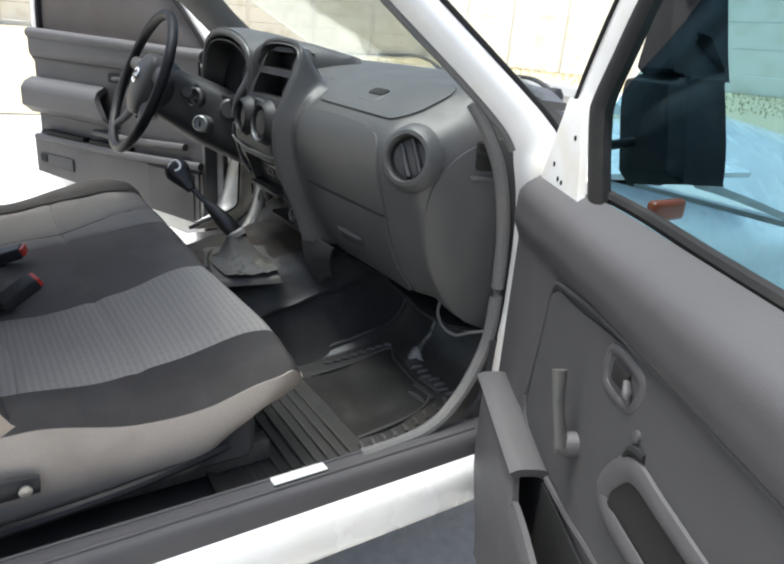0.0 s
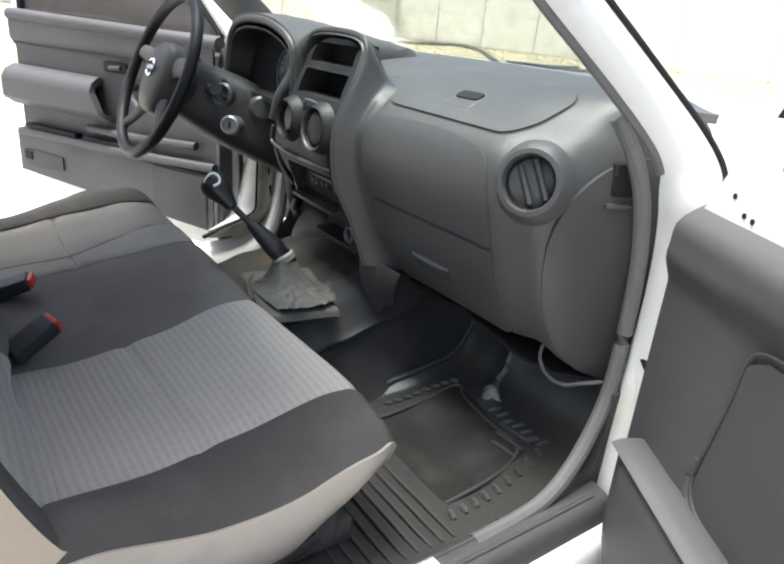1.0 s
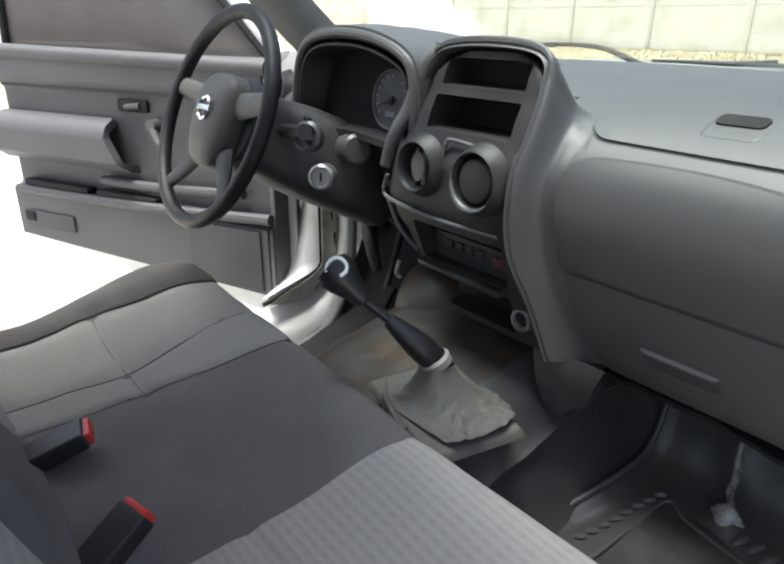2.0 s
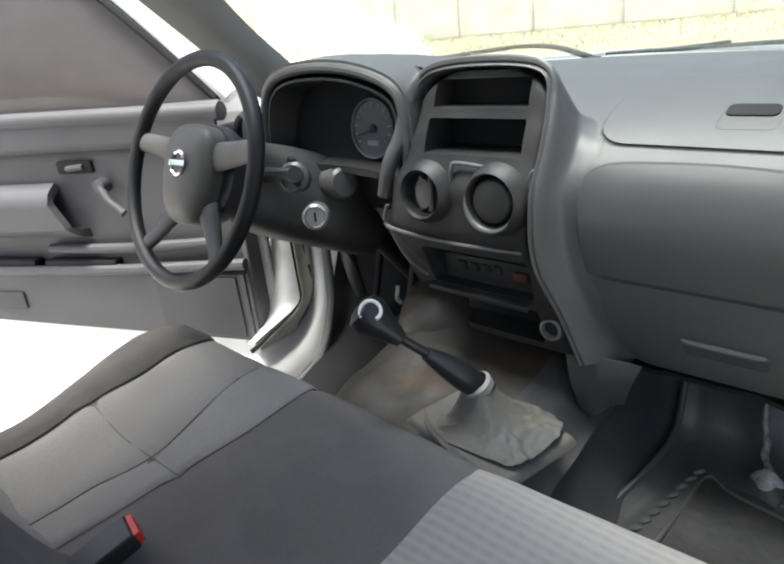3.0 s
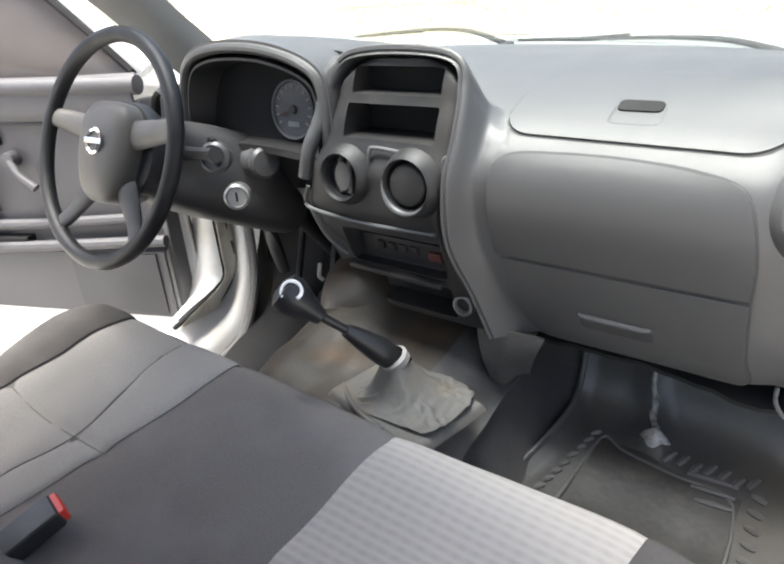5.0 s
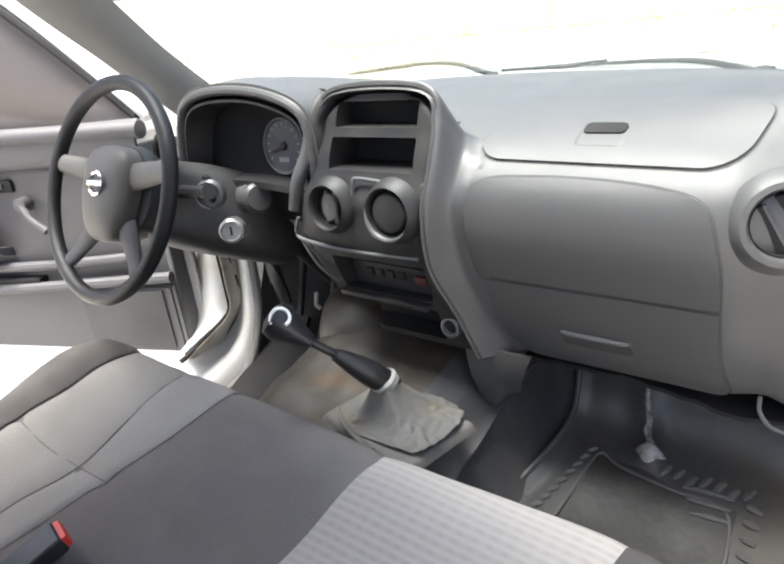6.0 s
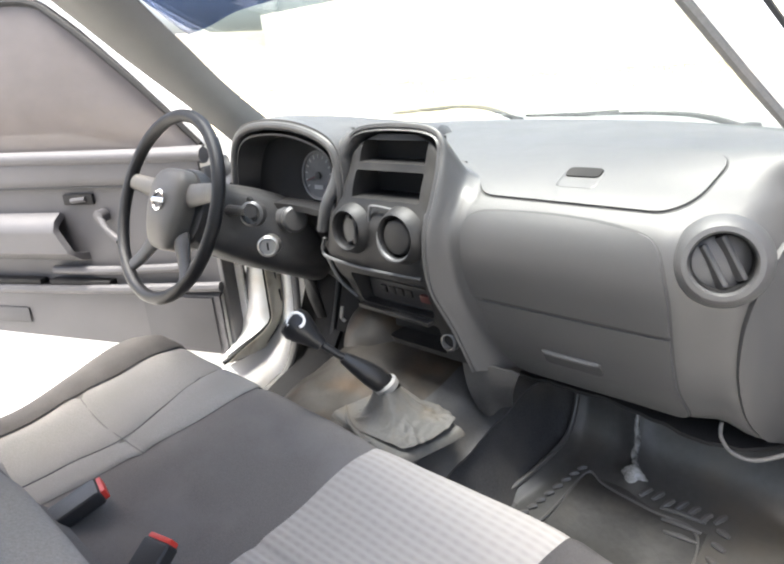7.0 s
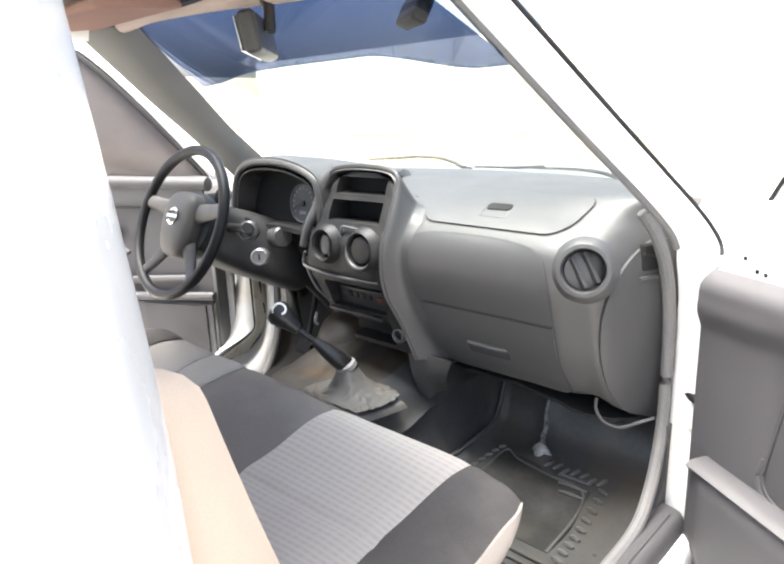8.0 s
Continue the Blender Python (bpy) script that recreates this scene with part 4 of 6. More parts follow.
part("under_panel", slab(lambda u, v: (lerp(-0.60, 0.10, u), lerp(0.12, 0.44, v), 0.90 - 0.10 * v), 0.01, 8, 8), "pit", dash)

# ---------- steering column and wheel ----------
WC, WR, TILT = Vector((-0.416, -0.147, 1.015)), 0.176, radians(23)
axis = Vector((0, -math.cos(TILT), math.sin(TILT)))
wm = facing(WC, axis)
column = thing("steering_column", (-0.40, 0.1, 0.94), "black steering column shroud with ignition lock and stalks", "steering column")


def shroud(u, v):
    d = lerp(0.034, 0.31, u)
    w, h = lerp(0.074, 0.090, smooth(0.0, 0.5, u)), lerp(0.066, 0.080, smooth(0.0, 0.5, u))
    a = v * 2 * math.pi
    e = 0.55
    px, pz = math.copysign(abs(math.cos(a)) ** e, math.cos(a)) * w, math.copysign(abs(math.sin(a)) ** e, math.sin(a)) * h
    return wm @ Vector((px * (1 + 0.18 * smooth(0.2, 0.8, u) * (px > 0)) + 0.045 * smooth(0.1, 0.8, u), pz - 0.016 * u, -d))


bm, vs = grid(shroud, 14, 40, close_v=True)
bm.faces.new(vs[0])
bm.faces.new(list(reversed(vs[-1])))
part("shroud", bm, "column", column)
im = facing((-0.232, -0.056, 0.936), wm.to_3x3() @ Vector((0.7, -0.15, 0.7)))
lock = part("ignition_lock", lathe([(0.020, -0.03), (0.020, 0.004), (0.016, 0.007), (0.014, 0.003), (0.0001, 0.003)], im, 28), "steel", column, "steel ignition lock")
part("key_slot", block((0, 0, 0), (0.003, 0.014, 0.002), bevel=0), "pit", lock).data.transform(im @ Matrix.Translation((0, 0, 0.0045)))
part("stalk", tube([(-0.34, -0.06, 0.995), (-0.27, -0.075, 1.004), (-0.222, -0.089, 1.010)], [0.012, 0.009, 0.012], 10, 12), "black", column)
cb = part("switch_barrel", lathe([(0.0001, -0.05), (0.026, -0.05), (0.026, 0.0), (0.024, 0.003), (0.024, 0.008), (0.026, 0.011), (0.026, 0.018), (0.021, 0.023), (0.0001, 0.024)], facing((-0.262, 0.028, 0.966), (1, -0.35, 0.12)), 28), "stalk", column, "mid-grey switch barrel")
part("stalk_boot", lathe([(0.024, -0.012), (0.024, 0.004), (0.019, 0.008), (0.0175, 0.003), (0.0001, 0.002)], facing((-0.268, -0.056, 0.994), (0.6, -1, 0.25)), 28), "stalk", column, "grey ring round the stalk")
part("stalk", tube([wm @ Vector((-0.05, 0.022, -0.085)), wm @ Vector((-0.11, 0.03, -0.075)), wm @ Vector((-0.16, 0.035, -0.066))], [0.010, 0.007, 0.010], 10, 12), "black", column)
for k in range(3):
    part("barrel_stripe", lathe([(0.0264, -0.002), (0.0272, 0.0), (0.0264, 0.002)], facing(Vector((-0.262, 0.028, 0.966)) + Vector((1, -0.35, 0.12)).normalized() * (-0.004 - 0.012 * k), (1, -0.35, 0.12)), 28), "edge", cb)
part("torn_clip", block((-0.282, -0.052, 1.000), (0.012, 0.010, 0.052), (0, 24, 0), 0.003), "pit", column, "dark torn clip")
part("torn_clip", block((-0.276, -0.056, 0.992), (0.040, 0.010, 0.011), (0, 18, 0), 0.003), "pit", column, "dark torn clip")
part("column_tube", tube([wm @ Vector((0, -0.01, -0.25)), (-0.40, 0.22, 0.80), (-0.39, 0.34, 0.66)], 0.022, 12, 14), "black", column)

swheel = thing("steering_wheel", WC, "black four-spoke steering wheel with grey-brown hub", "steering wheel")
bm = bmesh.new()
rings = []
for k in range(72):
    a = 2 * math.pi * k / 72
    c = Vector((WR * math.cos(a), WR * math.sin(a), 0))
    rad = c.normalized()
    rings.append([bm.verts.new(wm @ (c + rad * 0.0125 * math.cos(b) + Vector((0, 0, 1)) * 0.0122 * math.sin(b))) for b in (2 * math.pi * j / 14 for j in range(14))])
for k in range(72):
    for j in range(14):
        bm.faces.new((rings[k][j], rings[(k + 1) % 72][j], rings[(k + 1) % 72][(j + 1) % 14], rings[k][(j + 1) % 14]))
part("rim", bm, "wheel", swheel, "black leather-look rim")


def hub_pt(u, v):
    a = v * 2 * math.pi
    w, h = 0.066, 0.080
    e = 0.6
    px, py = math.copysign(abs(math.cos(a)) ** e, math.cos(a)) * w, math.copysign(abs(math.sin(a)) ** e, math.sin(a)) * h
    if py < 0:
        px *= lerp(1.0, 0.78, -py / h)
    if u < 0.3:
        k, z = 1.0, lerp(-0.045, 0.0, u / 0.3)
    else:
        t = (u - 0.3) / 0.7
        k, z = math.cos(t * math.pi / 2) * 0.999 + 0.001, 0.028 * math.sin(t * math.pi / 2) ** 0.8
    return wm @ Vector((px * k - 0.012, py * k - 0.004, z - 0.012))


bm, _ = grid(hub_pt, 16, 48, close_v=True)
part("hub_pad", bm, "hub", swheel, "grey-brown airbag pad")
part("hub_back", lathe([(0.07, -0.075), (0.082, -0.05), (0.080, -0.03), (0.0001, -0.028)], wm, 32), "black", swheel)
for sx in (1, -1):
    part("spoke", tube([wm @ Vector((sx * 0.04, 0.026, -0.018)), wm @ Vector((sx * 0.115, 0.036, -0.012)), wm @ Vector((sx * 0.168, 0.042, 0.0))], [0.024, 0.019, 0.016], 12, 12, 0.45, up=wm.to_3x3() @ Vector((0, 0, 1))), "hub", swheel, "grey spoke")
    part("spoke", tube([wm @ Vector((sx * 0.045, -0.055, -0.018)), wm @ Vector((sx * 0.085, -0.105, -0.012)), wm @ Vector((sx * 0.110, -0.137, 0.0))], [0.024, 0.017, 0.015], 12, 12, 0.45, up=wm.to_3x3() @ Vector((0, 0, 1))), "column", swheel, "dark grey lower spoke")
bmz = wm @ Matrix.Translation((-0.006, 0.010, 0.0165))
part("badge_ring", lathe([(0.021, -0.004), (0.021, 0.001), (0.018, 0.003), (0.0155, 0.001), (0.0155, -0.004)], bmz, 28), "chrome", swheel, "plain chrome badge ring")
part("badge_bar", block((0, 0, 0), (0.046, 0.009, 0.004), bevel=0.001), "chrome", swheel).data.transform(bmz @ Matrix.Translation((0, 0, 0.001)))

# ---------- gear lever on the tunnel ----------
cover = thing("tunnel_cover", (0.0, 0.0, 0.60), "worn beige plastic sheet over the gearbox tunnel", "floor cover")


def cover_pt(u, v):
    y = lerp(-0.26, 0.26, v)
    x = lerp(-1, 1, u)
    z = floor_z(0.015, y) + 0.012 + 0.03 * smooth(0.95, 0.55, abs(x)) - 0.05 * smooth(0.8, 1.0, abs(x))
    z += 0.004 * noise.noise((x * 5, y * 22, 1.7)) + 0.003 * math.sin(y * 60 + x * 3) * smooth(0.2, 0.8, abs(x))
    z -= 0.03 * smooth(0.1, 0.0, u)
    return (lerp(-0.262 + 0.02 * smooth(0.0, 0.2, y), 0.155, u), y, z)


part("cover_sheet", slab(lambda u, v: cover_pt(u * 0.80, v), -0.005, 44, 44), "tunnel", cover, "worn grey-brown plastic sheet")
part("side_flap", slab(lambda u, v: cover_pt(0.80 + u * 0.20, v), -0.005, 12, 44), "flap", cover, "dark grey tunnel moulding")
def hump_pt(u, v):
    """Swelling of the tunnel towards the bulkhead, under the centre panel."""
    r = math.sin(u * math.pi / 2)
    a = v * 2 * math.pi
    return (-0.175 + 0.100 * r * math.cos(a), 0.185 + 0.115 * r * math.sin(a), 0.63 + 0.142 * math.cos(u * math.pi / 2) ** 0.7 + 0.004 * noise.noise((a, u * 5, 2.2)))


part("tunnel_hump", grid(hump_pt, 16, 40, close_v=True)[0], "tunnel", cover, "dusty grey-brown hump before the bulkhead")
# pale little bar modelled in place of a bright upright highlight
part("hump_glint", tube([(-0.222, 0.094, 0.768), (-0.219, 0.088, 0.757), (-0.221, 0.088, 0.745), (-0.216, 0.092, 0.737)], 0.004, 8, 16), "collar", cover, "small pale streak for a highlight on the hump")


def console_pt(u, v):
    """Grey skirt that hangs from the centre panel down to the tunnel."""
    p = Vector((0.128, 0.052, 0.760)).lerp(Vector((0.222, 0.078, 0.748)), u)
    q = Vector((0.138, 0.076, 0.664)).lerp(Vector((0.190, 0.100, 0.672)), u) - Vector((0, 0, 0.018 * math.exp(-((u - 0.3) / 0.22) ** 2)))
    return p.lerp(q, v) + Vector((0, -0.008 * math.sin(v * 3.14), 0.002 * noise.noise((u * 4, v * 4, 0.4))))


part("console_skirt", slab(console_pt, -0.006, 16, 14), "flap", cover, "grey plastic skirt below the centre panel")
gear = thing("gear_lever", (0.072, -0.06, 0.68), "black gear lever with vinyl sleeve and pale boot", "gear lever")
bp = part("boot_plate", block((0.082, -0.072, 0.682), (0.185, 0.145, 0.014), (0, 6, -10), 0.006, 3, taper=0.92), "boot", gear, "pale worn boot plate")
part("plate_rim", tube([(-0.008, -0.10, 0.694), (0.028, -0.128, 0.694), (0.075, -0.146, 0.690), (0.098, -0.150, 0.688)], 0.0040, 8, 24), "boot", bp, "pale worn rim")


def boot_skirt(u, v):
    """Loose pale sheet: a short spout below the collar, then a low crumpled skirt to the plate's edge."""
    a = v * 2 * math.pi
    px, py = math.copysign(abs(math.cos(a)) ** 0.55, math.cos(a)), math.copysign(abs(math.sin(a)) ** 0.55, math.sin(a))
    k = u ** 1.15
    c = Vector((0.074, -0.078, 0)).lerp(Vector((0.086, -0.068, 0)), u)
    n1, n2 = noise.noise((px * 2.6 + u * 3, py * 2.6, 5.1)), noise.noise((px * 6 + u * 9, py * 6, 1.3))
    fold = (0.05 * math.sin(a * 5 + 4 * n1) + 0.04 * n2) * u * (1 - 0.6 * u)
    q = c + Vector((px * lerp(0.019, 0.084, k) * (1 + fold), py * lerp(0.019, 0.066, k) * (1 + fold), 0))
    crease = 0.005 * (1 - abs(math.sin(u * 9 + 2.5 * n1 + a))) * u * (1.15 - u)
    q.z = 0.690 + 0.058 * (1 - u) ** 2.4 + 0.010 * (1 - u) * u + 0.009 * n1 * u * (1.1 - u) + 0.005 * n2 * u + crease
    return q


part("boot", grid(boot_skirt, 34, 110, close_v=True)[0], "boot", gear, "crumpled pale plastic boot")
part("collar", lathe([(0.016, -0.008), (0.0205, -0.006), (0.021, 0.004), (0.017, 0.008)], facing((0.0735, -0.0795, 0.751), (-0.25, -0.42, 0.9)), 28), "collar", gear, "white collar ring")
part("sleeve", tube([(0.074, -0.080, 0.748), (0.064, -0.094, 0.768), (0.050, -0.112, 0.790), (0.036, -0.130, 0.811)], [0.0155, 0.0185, 0.015, 0.009], 14, 20), "lever", gear, "black vinyl sleeve")
part("shaft", tube([(0.040, -0.124, 0.805), (0.024, -0.145, 0.828), (0.012, -0.160, 0.846)], 0.006, 10, 10), "lever", gear)
kd = Vector((-0.55, -0.35, 0.6))
km = facing((0.013, -0.159, 0.844), kd)
knob = part("knob", lathe([(0.0001, -0.014), (0.010, -0.011), (0.015, 0.006), (0.023, 0.026), (0.0265, 0.038), (0.0235, 0.050), (0.013, 0.0555), (0.0001, 0.0565)], km, 28), "lever", gear, "black gear knob")
kc, kn = km @ Vector((0, 0, 0.034)), Vector((0.50, -0.52, 0.69)).normalized()
kf = facing(kc + kn * 0.0262, kn)
part("shift_mark", tube([kf @ Vector((0.0125 * math.cos(a), 0.0125 * math.sin(a), -0.004 * math.cos(a) ** 2)) for a in (radians(-60 + 270 * k / 14) for k in range(15))], 0.0024, 8, 40), "paper", knob, "white hooked shift mark")
brake = thing("pedal_set", (-0.33, 0.32, 0.5), "dark steel pedals below the steering column", "pedals")
for px in (-0.46, -0.36, -0.24):
    part("pedal_arm", tube([(px, 0.30, 0.76), (px, 0.27, 0.66), (px, 0.245, 0.59)], 0.008, 8, 10), "black", brake)
    part("pedal_pad", block((px, 0.24, 0.585), (0.06, 0.014, 0.05), (-35, 0, 0), 0.004), "rubber", brake)
loom = thing("hanging_cable", (0.50, 0.24, 0.70), "thin grey cable hanging below the dashboard", "cable")
part("wire", tube([(0.506, 0.145, 0.725), (0.508, 0.142, 0.702), (0.524, 0.148, 0.679), (0.552, 0.152, 0.677), (0.582, 0.158, 0.694), (0.602, 0.175, 0.702)], 0.003, 6, 20), "grey_rubber", loom)

# ---------- rubber floor mat ----------
fm = thing("floor_mat", (0.38, 0.0, 0.47), "smoked dusty plastic floor mat with moulded ribs", "floor mat")


def mat_pt(u, v, lift=0.0):
    y = lerp(-0.28, 0.40, v)
    x = lerp(0.165 + 0.045 * smooth(0.02, 0.22, y) - 0.03 * smooth(0.25, 0.40, y), 0.625, u)
    rim = max(smooth(0.06, 0.0, u), smooth(0.94, 1.0, u), smooth(0.04, 0.0, v))
    wave = 0.006 * noise.noise((x * 9, y * 7, 0.3)) + 0.020 * math.exp(-((x - 0.352 + 0.35 * (y - 0.216)) / 0.022) ** 2) * smooth(0.17, 0.25, y) + 0.010 * math.exp(-((x - 0.352) / 0.030) ** 2 - ((y - 0.216) / 0.022) ** 2)
    return Vector((x, y, floor_z(0.4, y) + 0.012 + 0.012 * rim + wave + lift))


part("mat_sheet", slab(lambda u, v: mat_pt(u, v), -0.006, 50, 64), "mat", fm)
def mat_xy(x, y, lift=0.0):
    """A point of the mat above the plan point x, y."""
    v = (y + 0.28) / 0.68
    x0 = 0.165 + 0.045 * smooth(0.02, 0.22, y) - 0.03 * smooth(0.25, 0.40, y)
    return mat_pt((x - x0) / (0.625 - x0), v, lift)


def rib_between(a, b, r=0.0035):
    p, q = mat_xy(*a, 0.002), mat_xy(*b, 0.002)
    part("rib", tube([p, (p + q) / 2 + Vector((0, 0, 0.0015)), q], [r * 0.6, r, r * 0.6], 6, 4), "rib", fm)


# long ribs before the seat, short ribs round the sunken middle
for k in range(9):
    rib_between((0.27 + 0.01 * (k % 2), -0.035 - 0.022 * k), (0.555, -0.035 - 0.022 * k), 0.0032)
for k in range(8):
    rib_between((0.216 + 0.006 * k, 0.070 + 0.018 * k), (0.228 + 0.006 * k, 0.082 + 0.018 * k), 0.005)
for k in range(7):
    a, b = 0.380 + 0.0195 * k, 0.201 + 0.004 * math.sin(k * 2.3)
    rib_between((a - 0.004, b - 0.010), (a + 0.007, b + 0.010), 0.0055)
for k in range(3):
    rib_between((0.412 + 0.010 * k, 0.186 - 0.018 * k), (0.482, 0.190 - 0.018 * k), 0.0045)
for k in range(9):
    rib_between((0.500 + 0.001 * k, 0.186 - 0.024 * k), (0.520 + 0.001 * k, 0.181 - 0.024 * k), 0.0055)
part("panel_rim", tube([mat_xy(*p, 0.001) for p in ((0.252, 0.02), (0.262, 0.12), (0.276, 0.20), (0.315, 0.188), (0.40, 0.176), (0.47, 0.172), (0.49, 0.12), (0.492, 0.0))], 0.003, 6, 60), "rib", fm, "rim of the sunken middle")
part("mat_fold", tube([mat_xy(lerp(0.350, 0.322, k / 8) + 0.002 * math.sin(k * 1.7), lerp(0.220, 0.300, k / 8), 0.001) for k in range(9)], [0.009, 0.006, 0.0045, 0.006, 0.005, 0.0055, 0.0045, 0.004, 0.002], 10, 40), "gloss", fm, "pale scuffed fold of the mat")
part("fold_foot", grid(lambda u, v: mat_xy(0.352 + 0.021 * math.sin(u * 1.57) * math.cos(v * 6.283) * (1 + 0.25 * math.sin(v * 19)), 0.216 + 0.013 * math.sin(u * 1.57) * math.sin(v * 6.283) * (1 + 0.2 * math.cos(v * 25)), 0.010 * math.cos(u * 1.57)), 10, 36, close_v=True)[0], "gloss", fm, "pale scuffed foot of the fold")
part("sunken_panel", slab(lambda u, v: mat_xy(lerp(0.254 + 0.022 * v, 0.490, u), lerp(0.0, 0.196 - 0.022 * smooth(0.15, 0.8, u), v), 0.0015), -0.003, 24, 24), "sunken", fm, "darker mottled middle of the mat")
part("lip", tube([mat_pt(0.0, k / 24, 0.004) for k in range(25)], 0.005, 8, 60), "rib", fm, "raised mat edge")
tagm = thing("paper_tag", (0.641, -0.190, 0.554), "small white paper tag lying on the door sill", "tag")
part("tag_sheet", block((0.641, -0.190, 0.5565), (0.020, 0.085, 0.003), (0, -2, 0), 0.0008, 1), "paper", tagm)

# ---------- seats ----------
def cushion_top(x, y):
    """Height of the bench cushions: front roll, slight dish, raised outer bolsters."""
    z = 0.712 - 0.028 * smooth(-0.2, 0.55, x) + 0.012 * smooth(-0.30, -0.20, y) - 0.018 * smooth(-0.25, -0.5, y)
    z -= 0.06 * smooth(-0.185, -0.135, y) ** 1.6
    z -= 0.042 * smooth(-0.22, -0.50, y) * smooth(0.42, 0.10, x) + 0.020 * smooth(-0.19, -0.33, y) * smooth(0.50, 0.42, x) * smooth(-0.10, 0.05, x)
    z -= 0.005 * math.exp(-((y + 0.372 - 0.02 * x) / 0.010) ** 2) * (smooth(0.07, 0.11, x) * smooth(0.45, 0.41, x) + smooth(-0.46, -0.42, x) * smooth(-0.16, -0.20, x))
    z += 0.040 * smooth(-0.34, -0.47, x) * smooth(-0.12, -0.30, y) - 0.09 * smooth(-0.49, -0.57, x)
    z -= 0.012 * smooth(0.43, 0.50, x) + 0.02 * smooth(0.50, 0.55, x)
    z += smooth(0.40, 0.50, x) * (0.030 * smooth(-0.38, -0.52, y) - 0.012 * math.exp(-((y + 0.32) / 0.07) ** 2))
    return z


def cushion_panel(x0, x1, y0=-0.60, y1=-0.135, lift=0.0, nx=14, ny=40):
    """One sewn panel of the cushion between two seams; it swells between them and rolls over the front."""
    bm = bmesh.new()

    def p(u, v):
        yy = lerp(y0, y1, min(v / 0.86, 1.0))
        a, b = x0(yy), x1(yy)
        x = lerp(a, b, u)
        puff = 0.0045 * (1 - (2 * u - 1) ** 6) + lift
        ahead = 0.020 * smooth(0.12, 0.45, x) * smooth(-0.40, -0.135, yy)
        q = Vector((x, yy + ahead, cushion_top(x, yy) + puff + 0.0015 * noise.noise((x * 14, yy * 14, 2))))
        if v > 0.86:
            t = (v - 0.86) / 0.14
            q = Vector((x - 0.03 * t * smooth(0.38, 0.50, x), y1 + ahead + 0.008 * math.sin(t * math.pi) * smooth(0.53, 0.44, x) - 0.085 * t - 0.05 * t * smooth(0.38, 0.50, x), q.z - 0.105 * t))
        return q
    grid(p, nx, ny, bm=bm)
    return bm


bench = thing("passenger_seat", (0.2, -0.4, 0.50), "grey and charcoal cloth passenger seat with beige sides", "car seat", group="cab seats")
dl = lambda y: -0.147 - 0.085 * smooth(-0.21, -0.50, y)
ml = lambda y: 0.141 - 0.066 * min(max((-0.19 - y) / 0.30, 0.0), 1.0)
mr = lambda y: 0.442 - 0.018 * smooth(-0.16, -0.30, y) + 0.028 * smooth(-0.32, -0.54, y)
rt = lambda y: 0.545 - 0.078 * (1 - math.sqrt(max(1 - min(max((y + 0.212) / 0.078, 0.0), 1.0) ** 2, 0.0)))
part("cushion_centre", cushion_panel(dl, ml), "cloth_dark", bench, "charcoal cloth centre cushion")
part("cushion_panel", cushion_panel(ml, mr, nx=24, ny=90), "cloth_light", bench, "light grey ribbed cloth panel")
part("cushion_bolster", cushion_panel(mr, rt, ny=90), "cloth_deep", bench, "charcoal cloth bolster")


def seat_side(u, v):
    """Beige side that hangs from the bolster's edge and sweeps back under the front corner."""
    yy = lerp(-0.60, -0.135, u)
    x = rt(yy)
    y = yy + 0.020 * smooth(0.12, 0.45, x) * smooth(-0.40, -0.135, yy)
    near = smooth(-0.34, -0.135, yy)
    zt = cushion_top(x, yy) + 0.002
    zb = lerp(0.525, 0.565, near)
    return (x + 0.003 + 0.012 * math.sin(v * math.pi) - 0.02 * v * v - 0.02 * near * v, y - 0.13 * v ** 1.4 * near, lerp(zt, zb, v))


part("seat_side", slab(seat_side, 0.012, 60, 14), "vinyl_darker", bench, "beige seat side")
part("cushion_core", cushion_panel(dl, rt, y1=-0.145, lift=-0.006, nx=40), "cloth_dark", bench)
part("seat_base", block((0.20, -0.40, 0.548), (0.62, 0.40, 0.096), bevel=0.03, segs=3), "cloth_dark", bench)
part("seat_rail", block((0.47, -0.40, 0.495), (0.03, 0.46, 0.04), bevel=0.004), "steel", bench)
part("seat_rail", block((0.20, -0.40, 0.495), (0.03, 0.46, 0.04), bevel=0.004), "steel", bench)
lev = part("recline_lever", tube([(0.566, -0.66, 0.600), (0.570, -0.57, 0.606), (0.568, -0.515, 0.602)], [0.018, 0.017, 0.013], 12, 14, 0.5, up=(1, 0, 0)), "black", bench, "black recline lever")
part("lever_pivot", lathe([(0.008, 0), (0.008, 0.004), (0.0001, 0.005)], facing((0.578, -0.532, 0.604), (1, 0, 0)), 16), "steel", lev)
part("rail_cover", tube([(0.552, -0.60, 0.53), (0.553, -0.42, 0.545), (0.54, -0.26, 0.565)], 0.008, 8, 16), "black", bench)


